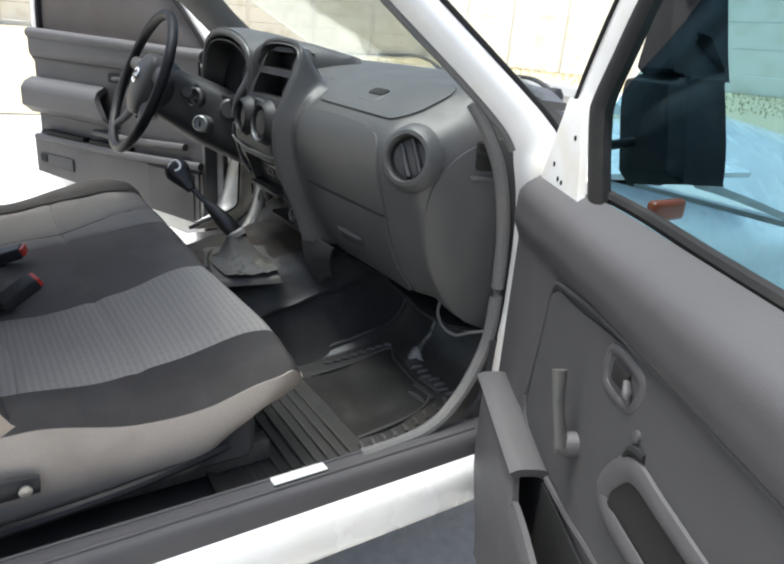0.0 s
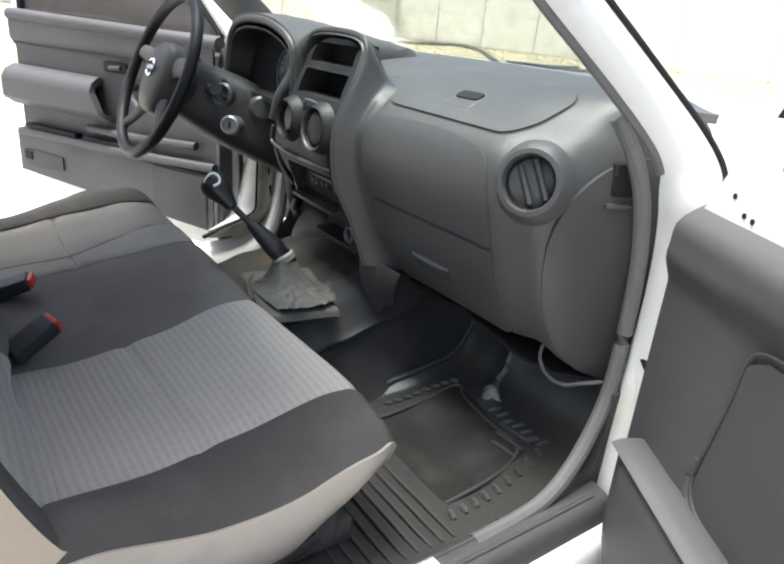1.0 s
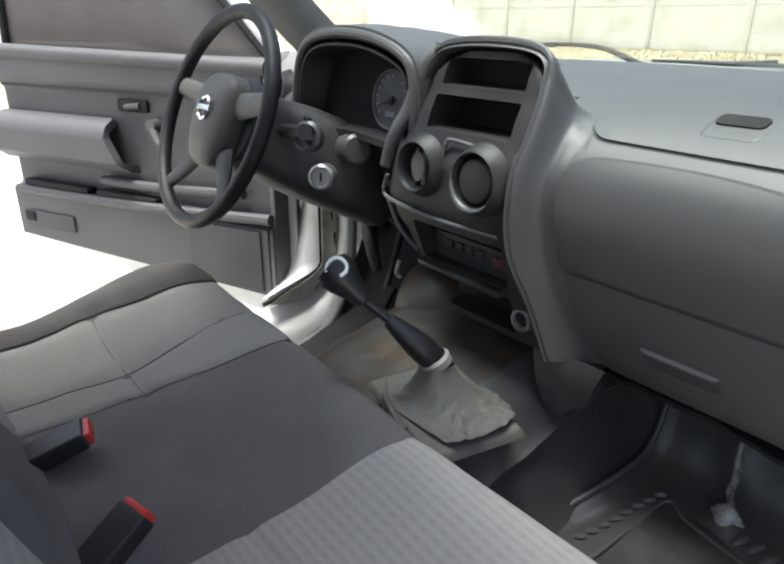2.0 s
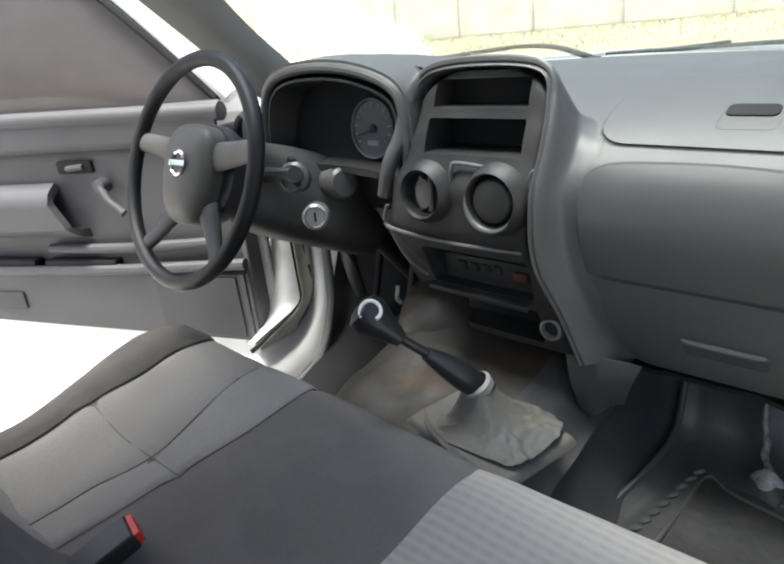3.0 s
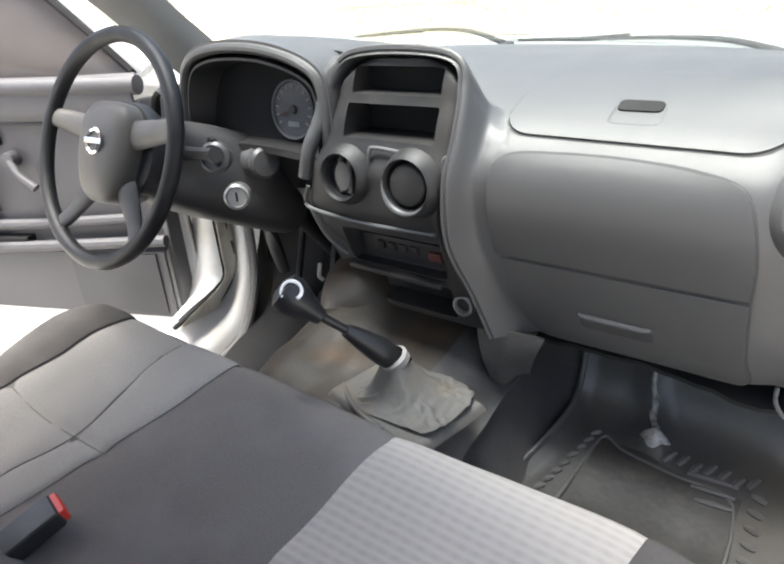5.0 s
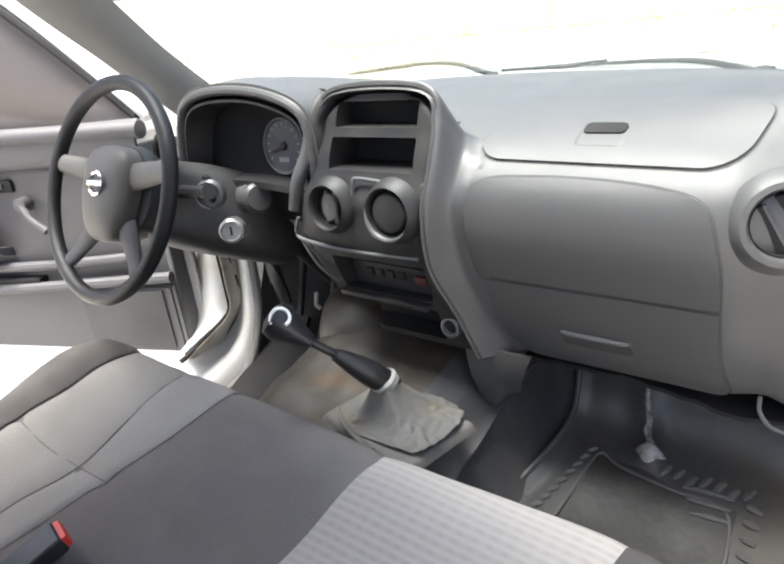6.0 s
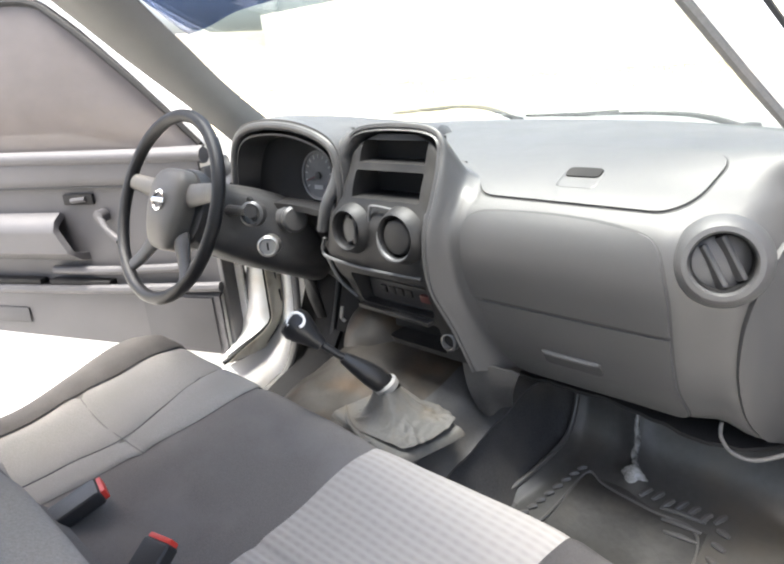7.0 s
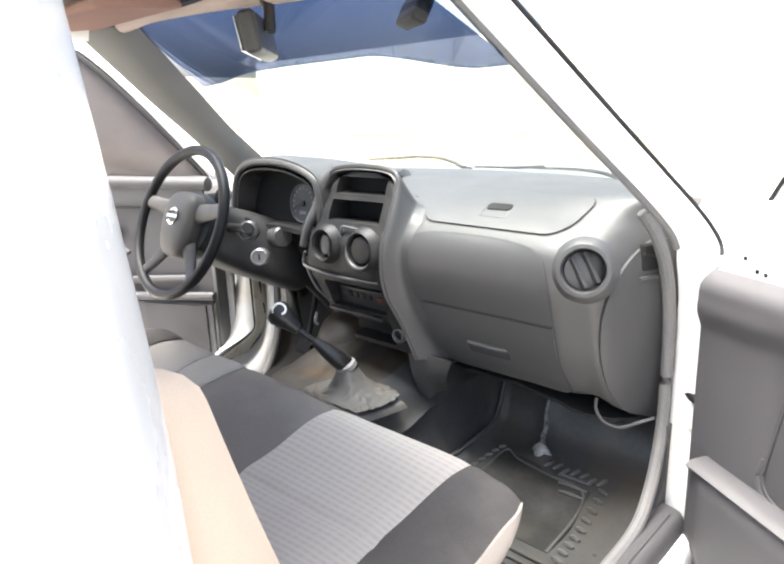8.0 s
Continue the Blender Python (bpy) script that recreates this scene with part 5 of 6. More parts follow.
def back_front(x, k):
    """Front face of the backrest, k from its foot to its top."""
    k = max(k, 1e-4)
    w = smooth(0.53, 0.455, x) if x > 0.3 else smooth(-0.565, -0.48, x)
    edge = -0.530 - 0.145 * k ** 0.75 - 0.030 * smooth(0.86, 1.0, k) ** 2
    crest = -0.530 - 0.125 * k ** 0.75 - 0.03 * smooth(0.88, 1.0, k) ** 2
    dish = -0.014 * smooth(0.0, 0.12, 0.13 - abs(x - (0.2 if x > -0.1 else -0.32)))
    return Vector((x, lerp(edge, crest, w) + dish, lerp(0.66, 1.068 - 0.035 * w, k) - 0.012 * smooth(0.85, 1.0, k)))


def back_panel(x0, x1, k0=0.0, k1=1.0, nx=12):
    def p(u, v):
        k = lerp(k0, k1, min(v / 0.88, 1))
        q = back_front(lerp(x0, x1, u), k)
        n = Vector((0, 0.87, 0.48))
        q += n * 0.008 * (1 - (2 * u - 1) ** 6)
        if v > 0.88:
            t = (v - 0.88) / 0.12
            q += Vector((0, -0.10 * t, 0.02 * math.sin(t * math.pi)))
        return q
    bm = bmesh.new()
    grid(p, nx, 36, bm=bm)
    return bm


part("backrest_centre", back_panel(-0.225, 0.085), "cloth_dark", bench, "charcoal cloth backrest panel")
part("backrest_panel", back_panel(0.085, 0.485, 0.0, 0.84, nx=20), "cloth_light", bench, "light grey ribbed backrest panel")
part("backrest_bolster", back_panel(0.485, 0.53, 0.0, 1.0), "cloth_deep", bench, "charcoal cloth edge of the backrest")
part("backrest_crown", back_panel(0.085, 0.485, 0.83, 1.0), "cloth_plain", bench, "grey cloth top of the backrest")


def back_side(u, v):
    q = back_front(0.525, u)
    w = lerp(0.15, 0.11, u)
    d = Vector((0, -0.93, -0.1)) * w
    x = 0.525 + 0.02 * math.sin(v * math.pi) * 1.0
    return Vector((x, q.y, q.z)) + d * v + Vector((0, 0, 0.012 * math.sin(v * math.pi) * smooth(0.8, 1.0, u)))


part("backrest_side", slab(back_side, 0.012, 30, 12), "vinyl", bench, "beige backrest side")
part("backrest_shell", block((0.19, -0.735, 0.835), (0.645, 0.10, 0.36), (21, 0, 0), 0.04, 4), "vinyl", bench)

drv = thing("driver_seat", (-0.36, -0.4, 0.50), "grey cloth driver's seat with charcoal outer bolster", "car seat", group="cab seats")
da = lambda y: -0.414 - 0.026 * smooth(-0.28, -0.42, y) - 0.012 * smooth(-0.19, -0.13, y)
do = lambda y: -0.575 + 0.11 * smooth(-0.26, -0.13, y) ** 1.5
dm_ = lambda y: -0.270 + 0.008 * smooth(-0.25, -0.34, y) - 0.045 * smooth(-0.36, -0.47, y)
dn_ = lambda y: dl(y) - 0.003
part("cushion_panel", cushion_panel(da, dm_, nx=14, ny=80), "cloth_plain", drv, "light grey cloth panel")
part("cushion_panel", cushion_panel(dm_, dn_, nx=14, ny=80), "cloth_plain", drv, "light grey cloth panel")
part("cushion_bolster", cushion_panel(do, da, lift=0.004), "cloth_deep", drv, "charcoal cloth bolster")
part("stitch_seam", tube([Vector((dm_(y), y, cushion_top(dm_(y), y) + 0.002)) for y in (-0.58, -0.5, -0.45, -0.4, -0.36, -0.3, -0.22)], 0.0010, 6, 40), "stitch", drv)
part("stitch_seam", tube([Vector((x, -0.372 + 0.02 * x, cushion_top(x, -0.372 + 0.02 * x) + 0.0045)) for x in (-0.43, -0.38, -0.33, -0.28, -0.23, -0.19)], 0.0010, 6, 40), "stitch", drv)
part("seat_side", slab(lambda u, v: (do(lerp(-0.6, -0.14, u)) - 0.008 * math.sin(v * 3.14), lerp(-0.6, -0.14, u), lerp(cushion_top(do(lerp(-0.6, -0.14, u)), lerp(-0.6, -0.14, u)), 0.54, v)), 0.012, 24, 8), "vinyl", drv, "beige seat side")
part("cushion_core", cushion_panel(do, dn_, y1=-0.139, lift=-0.004, nx=40), "cloth_dark", drv)
part("seat_base", block((-0.36, -0.40, 0.548), (0.38, 0.40, 0.096), bevel=0.03, segs=3), "cloth_dark", drv)
part("seat_rail", block((-0.25, -0.40, 0.495), (0.03, 0.46, 0.04), bevel=0.004), "steel", drv)
part("seat_rail", block((-0.47, -0.40, 0.495), (0.03, 0.46, 0.04), bevel=0.004), "steel", drv)
part("backrest_bolster", back_panel(-0.56, -0.46), "cloth_dark", drv)
part("backrest_panel", back_panel(-0.46, -0.23, nx=18), "cloth_plain", drv, "light grey cloth backrest")
part("backrest_shell", block((-0.36, -0.735, 0.835), (0.39, 0.10, 0.36), (21, 0, 0), 0.04, 4), "vinyl", drv)


def buckle(x, y, z, lean, turn):
    b = thing("seat_belt_buckle", (x, y, z - 0.05), "black seat belt buckle with red release button", "seat belt buckle", group="seat belt buckles")
    m = Matrix.Translation((x, y, z)) @ Euler((radians(lean), 0, radians(turn))).to_matrix().to_4x4()
    part("stalk", block((0, 0, 0), (0.026, 0.010, 0.07), bevel=0.004), "black", b).data.transform(m @ Matrix.Translation((0, 0, -0.035)))
    part("casing", block((0, 0, 0), (0.046, 0.024, 0.075), bevel=0.006, segs=3), "black", b).data.transform(m @ Matrix.Translation((0, 0, 0.03)))
    part("release_button", block((0, 0, 0), (0.040, 0.017, 0.012), bevel=0.003), "red", b, "red release button").data.transform(m @ Matrix.Translation((0, 0, 0.068)))


buckle(0.050, -0.518, 0.648, -60, 14)
buckle(-0.150, -0.530, 0.668, -72, -12)

# ---------- doors ----------
class Leaf:
    """Places points on a door that stands open: s along it from the hinge, d towards the cabin, z up."""

    def __init__(self, hinge, way, inward):
        self.h, self.u, self.n = Vector((*hinge, 0)), Vector((*way, 0)).normalized(), Vector((*inward, 0)).normalized()

    def at(self, s, d, z):
        return self.h + self.u * s + self.n * d + Vector((0, 0, z))

    def turn(self):
        m = Matrix((self.u, self.n, Vector((0, 0, 1)))).transposed()
        return m.to_4x4()

    def block(self, s, d, z, size, bevel=0.004, segs=2, extra=None):
        m = self.turn()
        return block(self.at(s, d, z), size, m @ extra if extra else m, bevel, segs)

    def sheet(self, f, thick, nu, nv):
        return slab(lambda u, v: self.at(*f(u, v)), thick, nu, nv)

    def tube(self, pts, r, seg=10, steps=20, flat=1.0, up=(0, 0, 1)):
        return tube([self.at(*p) for p in pts], r, seg, steps, flat, up)


# passenger door
pd = Leaf((0.676, 0.160), (0.883, -0.469), (-0.469, -0.883))
door = thing("door_passenger", pd.at(0.5, 0, 0.45), "open white pickup door with grey plastic inner trim", "door", kind="structure")
ZB = 0.99
part("outer_skin", pd.sheet(lambda u, v: (lerp(0.0, 1.0, u), -0.10 - 0.02 * math.sin(v * 3.1), lerp(0.42, ZB - 0.03, v)), 0.012, 16, 10), "white", door)
part("door_frame", pd.sheet(lambda u, v: (lerp(0.0, 1.0, u), -0.02, lerp(0.41, ZB - 0.02, v)), 0.01, 8, 8), "jamb", door)
part("front_edge", pd.block(0.005, -0.06, 0.70, (0.02, 0.09, 0.58), 0.008, 3), "jamb", door)


def trim_pt(u, v):
    """Inner trim: flat below, a rounded rail under the window, its top falling back to the glass."""
    s, z = lerp(0.006, 0.985, u), lerp(0.43, ZB + 0.010 * smooth(0.05, 0.3, lerp(0.006, 0.985, u)), v)
    d = 0.016 * smooth(0.895, 0.935, z) + 0.006 * smooth(0.16, 0.11, s) * smooth(0.95, 0.9, z)
    d -= 0.045 * smooth(ZB - 0.032, ZB + 0.012, z) ** 1.5
    return (s, d, z)


part("trim_panel", pd.sheet(trim_pt, 0.006, 60, 70), "trim", door, "grey plastic door trim")
part("inset_panel", pd.sheet(lambda u, v: (lerp(lerp(0.150, 0.172, smooth(0.1, 0.9, v)) + 0.03 * smooth(0.9, 1.0, v) ** 2 + 0.04 * smooth(0.12, 0.0, v) ** 2, 0.96, u), 0.005 + 0.003 * math.sin(u * 3.14) * math.sin(v * 3.14), lerp(0.665, lerp(0.885, 0.906, smooth(0.0, 0.35, u)), v)), 0.004, 30, 24), "trim_in", door, "darker grey vinyl inset")
part("inset_groove", pd.tube([(0.96, 0.012, 0.908), (0.55, 0.012, 0.910), (0.34, 0.012, 0.907), (0.24, 0.011, 0.898), (0.190, 0.010, 0.890), (0.172, 0.009, 0.868), (0.165, 0.009, 0.815), (0.154, 0.009, 0.755), (0.146, 0.009, 0.705), (0.158, 0.010, 0.678), (0.195, 0.011, 0.664)], 0.0022, 8, 70), "seam", door)
part("inset_rib", pd.tube([(0.142, 0.004, 0.73), (0.136, 0.005, 0.70), (0.150, 0.006, 0.668), (0.215, 0.006, 0.652), (0.32, 0.006, 0.655), (0.46, 0.006, 0.672), (0.70, 0.004, 0.66)], 0.006, 8, 50), "trim", door)
part("belt_seal", pd.tube([(0.165, -0.034, 1.004), (0.3, -0.034, 1.007), (0.5, -0.034, 1.004), (0.99, -0.034, 1.004)], 0.008, 8, 16), "rubber", door)


def pocket_top(s):
    """Height of the pocket's rim: a level ledge, then the lower lip of the opening."""
    return 0.676 - 0.10 * (min(s, 0.26) - 0.05) - 0.035 * smooth(0.255, 0.268, s) - 0.04 * smooth(0.27, 0.5, s)


def pocket_pt(u, v):
    s = lerp(0.042, 0.72, u)
    z = lerp(0.41, pocket_top(s), v)
    return (s + 0.06 * smooth(0.56, 0.42, z) * (1 - u), 0.048 + 0.006 * math.sin(v * 1.5) - 0.012 * smooth(0.05, 0.0, u) - 0.005 * smooth(0.96, 1.0, v), z)


pk = part("map_pocket", pd.sheet(pocket_pt, -0.008, 60, 16), "trim", door, "grey map pocket")
part("pocket_ledge", pd.sheet(lambda u, v: (lerp(0.042, 0.262, u), lerp(0.010, 0.049, v), pocket_top(lerp(0.042, 0.254, u)) - 0.002 - 0.004 * (2 * v - 1) ** 4), -0.012, 14, 8), "trim", pk)
part("pocket_front", pd.sheet(lambda u, v: (0.045 + 0.06 * smooth(0.56, 0.42, lerp(0.42, 0.672, v)), lerp(-0.004, 0.042, u), lerp(0.42, 0.672, v)), -0.01, 6, 14), "trim", pk)
# near-black floor and back: the pocket's inner shade is painted on
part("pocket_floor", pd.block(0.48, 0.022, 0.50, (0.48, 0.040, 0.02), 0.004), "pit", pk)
part("pocket_shade", pd.sheet(lambda u, v: (lerp(0.262, 0.72, u), 0.009, lerp(0.50, 0.645, v)), 0.003, 8, 4), "pit", pk, "dark sheet for the shade inside the pocket")
cr = part("window_crank", pd.tube([(0.338, 0.030, 0.752), (0.326, 0.036, 0.792), (0.312, 0.037, 0.834)], [0.010, 0.007, 0.009], 12, 16, 0.7), "flap", door, "worn pale grey window crank")
part("crank_boss", lathe([(0.015, -0.03), (0.014, 0.006), (0.011, 0.011), (0.0001, 0.012)], facing(pd.at(0.330, 0.022, 0.750), pd.n), 24), "trim", cr)
BEZEL = [(0.362, 0.866), (0.366, 0.886), (0.384, 0.894), (0.412, 0.893), (0.436, 0.889), (0.438, 0.872), (0.424, 0.854), (0.396, 0.849), (0.370, 0.852), (0.362, 0.866)]
rh = part("release_bezel", pd.tube([(a, 0.009, b) for a, b in BEZEL], 0.0055, 10, 90, 0.7, up=pd.n), "trim", door, "grey release handle bezel")
# no hole in the trim: dark pieces before it paint the cup's shade
part("release_cup", pd.sheet(lambda u, v: (0.400 + (0.032 * math.cos(u * 6.283)) * v, 0.0095 - 0.002 * v, 0.871 + (0.018 * math.sin(u * 6.283)) * v), 0.003, 24, 6), "seam", rh, "release handle cup with its shade in the colour")
part("cup_shade", pd.block(0.399, 0.0115, 0.874, (0.034, 0.004, 0.020), 0.0015, 2), "pit", rh, "dark block for the shade behind the lever")
part("release_lever", pd.tube([(0.414, 0.013, 0.878), (0.424, 0.015, 0.868), (0.424, 0.013, 0.858)], [0.003, 0.005, 0.003], 10, 12, 0.7), "trim", rh)
PULL = [(0.416, 0.756), (0.432, 0.786), (0.462, 0.812), (0.52, 0.813), (0.62, 0.811), (0.74, 0.802), (0.765, 0.772), (0.70, 0.748), (0.54, 0.744), (0.444, 0.742), (0.416, 0.756)]
ar = part("armrest_pull", pd.tube([(a, 0.012, b) for a, b in PULL], [0.014, 0.014, 0.013, 0.011, 0.010, 0.010, 0.010, 0.010, 0.010, 0.012, 0.014], 12, 100, 0.5, up=pd.n), "trim", door, "grey armrest with pull cup")
# shallow sheet in near-black, coloured as the shade of a deep cup
part("pull_cup", pd.sheet(lambda u, v: (lerp(0.432, 0.75, u), 0.012 - 0.004 * math.sin(u * 3.14) ** 0.5 * math.sin(v * 3.14) ** 0.5, lerp(0.750, 0.806, v)), 0.004, 20, 10), "pit", ar, "pull cup with its shade in the colour")
part("pull_mount", pd.tube([(0.438, 0.010, 0.806), (0.452, 0.013, 0.828), (0.472, 0.010, 0.832)], 0.005, 8, 12), "pit", ar)
part("screw_cap", lathe([(0.006, -0.004), (0.006, 0.002), (0.0001, 0.003)], facing(pd.at(0.452, 0.012, 0.842), pd.n), 14), "trim", ar)
part("mirror_sail", pd.sheet(lambda u, v: (lerp(0.008 + 0.070 * v, 0.170 - 0.044 * v, u), -0.016, ZB - 0.008 + 0.125 * v), 0.010, 8, 8), "jamb", door, "white sail panel with screw holes")
for a, b in ((0.125, 1.062), (0.062, 1.018), (0.085, 1.002), (0.100, 1.000)):
    part("screw_hole", lathe([(0.0034, 0), (0.0034, 0.002), (0.0001, 0.002)], facing(pd.at(a, -0.007, b), pd.n), 12), "pit", door)
CHANNEL = [(0.995, 0.164, 0.214), (1.050, 0.138, 0.188), (1.085, 0.121, 0.174), (1.110, 0.122, 0.172), (1.165, 0.162, 0.208), (1.219, 0.202, 0.244), (1.300, 0.272, 0.309), (1.400, 0.356, 0.391)]
FRAME = [(0.985, 0.004, 0.012), (1.050, 0.033, 0.085), (1.095, 0.056, 0.128), (1.145, 0.084, 0.160), (1.222, 0.139, 0.214), (1.300, 0.200, 0.274), (1.400, 0.285, 0.358)]


def along(table, u, v, lift=0.0):
    """A place on a strip beside the window: v up along it, u across it."""
    p = curve([(a, b, z) for z, a, b in table], v)
    return (lerp(p.x, p.y, u), lift - 0.012 * smooth(1.2, 1.4, p.z), p.z)


part("window_channel", pd.sheet(lambda u, v: along(CHANNEL, u, v, -0.014 - 0.005 * (2 * u - 1) ** 2), -0.014, 8, 40), "rubber", door, "black window channel")
wf = part("window_frame", pd.sheet(lambda u, v: along(FRAME, u, v, -0.018 + 0.006 * math.sin(u * 3.14)), -0.016, 10, 40), "jamb", door, "white window frame")
part("frame_seal", pd.tube([along(FRAME, 0.36, k / 10, -0.011) for k in range(11)], 0.0032, 8, 50), "rubber", wf, "black seal along the frame")
part("frame_top", pd.tube([(0.32, -0.03, 1.40), (0.37, -0.045, 1.44), (0.47, -0.06, 1.465), (0.7, -0.07, 1.47), (0.97, -0.07, 1.46), (0.985, -0.05, 1.2), (0.985, -0.02, ZB)], 0.018, 10, 70), "white", wf)
ob = part("window_glass", pd.sheet(lambda u, v: (lerp(0.175 - 0.045 * smooth(0, 0.45, v) + 0.085 * smooth(0.45, 1, v), 0.97, u), -0.038 - 0.046 * v * v, lerp(ZB, lerp(1.22, 1.45, min(u * 2.6, 1)), v)), 0.004, 14, 10), "tint_light", door)
ob.visible_shadow = False


MIRROR_LEFT = [(0.078, 0, 1.000), (0.058, 0, 1.045), (0.036, 0, 1.100), (0.036, 0, 1.128), (0.050, 0, 1.142), (0.064, 0, 1.180), (0.082, 0, 1.235), (0.098, 0, 1.275)]
MIRROR_RIGHT = [(0.222, 0, 1.030), (0.212, 0, 1.066), (0.194, 0, 1.105), (0.182, 0, 1.128), (0.174, 0, 1.144), (0.156, 0, 1.180), (0.134, 0, 1.235), (0.122, 0, 1.275)]


def mirror_face(v0, v1, back):
    """Half of the mirror housing: a shell whose rim is rounded towards the front."""
    def f(u, v):
        a, b = curve(MIRROR_LEFT, lerp(v0, v1, v)), curve(MIRROR_RIGHT, lerp(v0, v1, v))
        q = a.lerp(b, u)
        edge = min(u, 1 - u, v * 0.8, (1 - v) * 0.8)
        return (q.x, -0.105 + 0.018 * smooth(0.0, 0.10, edge) + back, q.z)
    return pd.sheet(f, -0.05, 26, 26)


mir = part("door_mirror", mirror_face(0.0, 0.574, 0.0), "rubber", door, "black door mirror")
part("mirror_cap", mirror_face(0.566, 1.0, -0.006), "rubber", mir, "black upper half of the mirror")
part("mirror_arm", pd.tube([(0.150, -0.03, 1.058), (0.135, -0.06, 1.060), (0.10, -0.10, 1.062)], 0.006, 10, 12), "black", mir)

# driver's door
dd = Leaf((-0.66, 0.12), (-0.905, -0.426), (0.426, -0.905))
ddoor = thing("door_driver", dd.at(0.5, 0, 0.45), "open white pickup door with worn grey trim", "door", kind="structure")
part("outer_skin", dd.sheet(lambda u, v: (lerp(0.0, 0.96, u), -0.10, lerp(0.46, 1.10, v)), 0.012, 12, 8), "white", ddoor)
part("door_frame", dd.sheet(lambda u, v: (lerp(0.0, 0.95, u), -0.02, lerp(0.47 + 0.06 * u, 1.06, v)), 0.01, 8, 8), "jamb", ddoor)
# grey on a white door: its colour stands in for the shaded gap
part("front_edge", dd.block(0.024, -0.020, 0.765, (0.014, 0.10, 0.55), 0.005, 3), "grey_rubber", ddoor)


def dtrim_pt(u, v):
    s = lerp(0.03, 0.915, u)
    z = lerp(0.555 + 0.03 * u, 1.09, v)
    d = 0.018 + 0.018 * smooth(0.985, 1.02, z) - 0.03 * smooth(1.06, 1.09, z) ** 2 + 0.030 * smooth(0.735, 0.715, z)
    return (s, d, z)


part("trim_panel", dd.sheet(dtrim_pt, 0.008, 50, 70), "trim", ddoor, "grey plastic door trim")
part("belt_cap", dd.tube([(0.02, 0.02, 1.068), (0.4, 0.022, 1.075), (0.92, 0.02, 1.085)], 0.022, 14, 20, 0.9), "trim", ddoor)
part("trim_groove", dd.tube([(0.03, 0.026, 0.992), (0.4, 0.026, 1.0), (0.91, 0.026, 1.0)], 0.004, 8, 20), "seam", ddoor)
arm = part("armrest", dd.sheet(lambda u, v: (lerp(0.915, lerp(0.44, 0.50, v), u), 0.012 + 0.05 * min(1.0, v / 0.12) * smooth(1.02, 0.72, v), lerp(0.82, 0.925, v)), 0.02, 24, 14), "trim", ddoor, "grey armrest")
# dark bar painted in as the armrest's shadow
part("armrest_shadow", dd.tube([(0.91, 0.03, 0.812), (0.7, 0.03, 0.812), (0.58, 0.03, 0.815)], 0.007, 8, 14), "seam", arm)
part("lower_ledge", dd.tube([(0.02, 0.045, 0.742), (0.35, 0.05, 0.728), (0.60, 0.05, 0.722), (0.90, 0.045, 0.718)], 0.013, 10, 24), "trim", ddoor)
part("pocket_slot", dd.block(0.735, 0.037, 0.742, (0.25, 0.03, 0.016), 0.004), "pit", ddoor, "dark pocket slot")
part("pocket_slot", dd.block(0.47, 0.037, 0.742, (0.21, 0.03, 0.016), 0.004), "pit", ddoor, "dark pocket slot")
part("upper_ledge", dd.tube([(0.56, 0.035, 0.775), (0.35, 0.04, 0.778), (0.10, 0.035, 0.79)], 0.012, 10, 20), "trim", ddoor)
part("speaker_cover", dd.sheet(lambda u, v: (lerp(0.05, 0.265, u), 0.052 + 0.004 * math.sin(u * 3.14), lerp(0.565 + 0.02 * u, 0.712, v)), 0.01, 12, 10), "trim_in", ddoor, "darker grey speaker cover")
part("reflector", dd.block(0.78, 0.052, 0.640, (0.20, 0.006, 0.045), 0.004), "trim_in", ddoor)
part("reflector_lens", dd.block(0.855, 0.056, 0.645, (0.04, 0.005, 0.028), 0.002), "pit", ddoor)
# dark block on the trim, coloured as the shaded inside of the cup
rh = part("release_cup", dd.block(0.43, 0.022, 0.968, (0.10, 0.012, 0.03), 0.006), "pit", ddoor, "release handle cup with its shade in the colour")
part("release_lever", dd.tube([(0.40, 0.03, 0.97), (0.43, 0.034, 0.968), (0.445, 0.032, 0.966)], 0.007, 8, 10), "trim", rh)
cr = part("window_crank", dd.tube([(0.36, 0.035, 0.925), (0.335, 0.05, 0.895), (0.30, 0.052, 0.865)], [0.011, 0.008, 0.010], 10, 14), "trim", ddoor, "grey window crank")
part("crank_boss", lathe([(0.018, -0.015), (0.016, 0.014), (0.0001, 0.016)], facing(dd.at(0.36, 0.03, 0.925), dd.n), 20), "trim", cr)
part("window_frame", dd.tube([(0.02, -0.03, 1.09), (0.12, -0.035, 1.19), (0.25, -0.045, 1.31), (0.40, -0.06, 1.43), (0.52, -0.07, 1.49), (0.75, -0.07, 1.50), (0.92, -0.07, 1.48), (0.935, -0.03, 1.25), (0.935, -0.02, 1.08)], 0.020, 10, 70), "white", ddoor)
part("window_seal", dd.tube([(0.05, -0.02, 1.09), (0.14, -0.022, 1.18), (0.27, -0.03, 1.295), (0.42, -0.045, 1.41), (0.53, -0.055, 1.465), (0.75, -0.055, 1.475), (0.90, -0.05, 1.45), (0.912, -0.02, 1.25), (0.912, -0.01, 1.09)], 0.010, 8, 60), "rubber", ddoor)
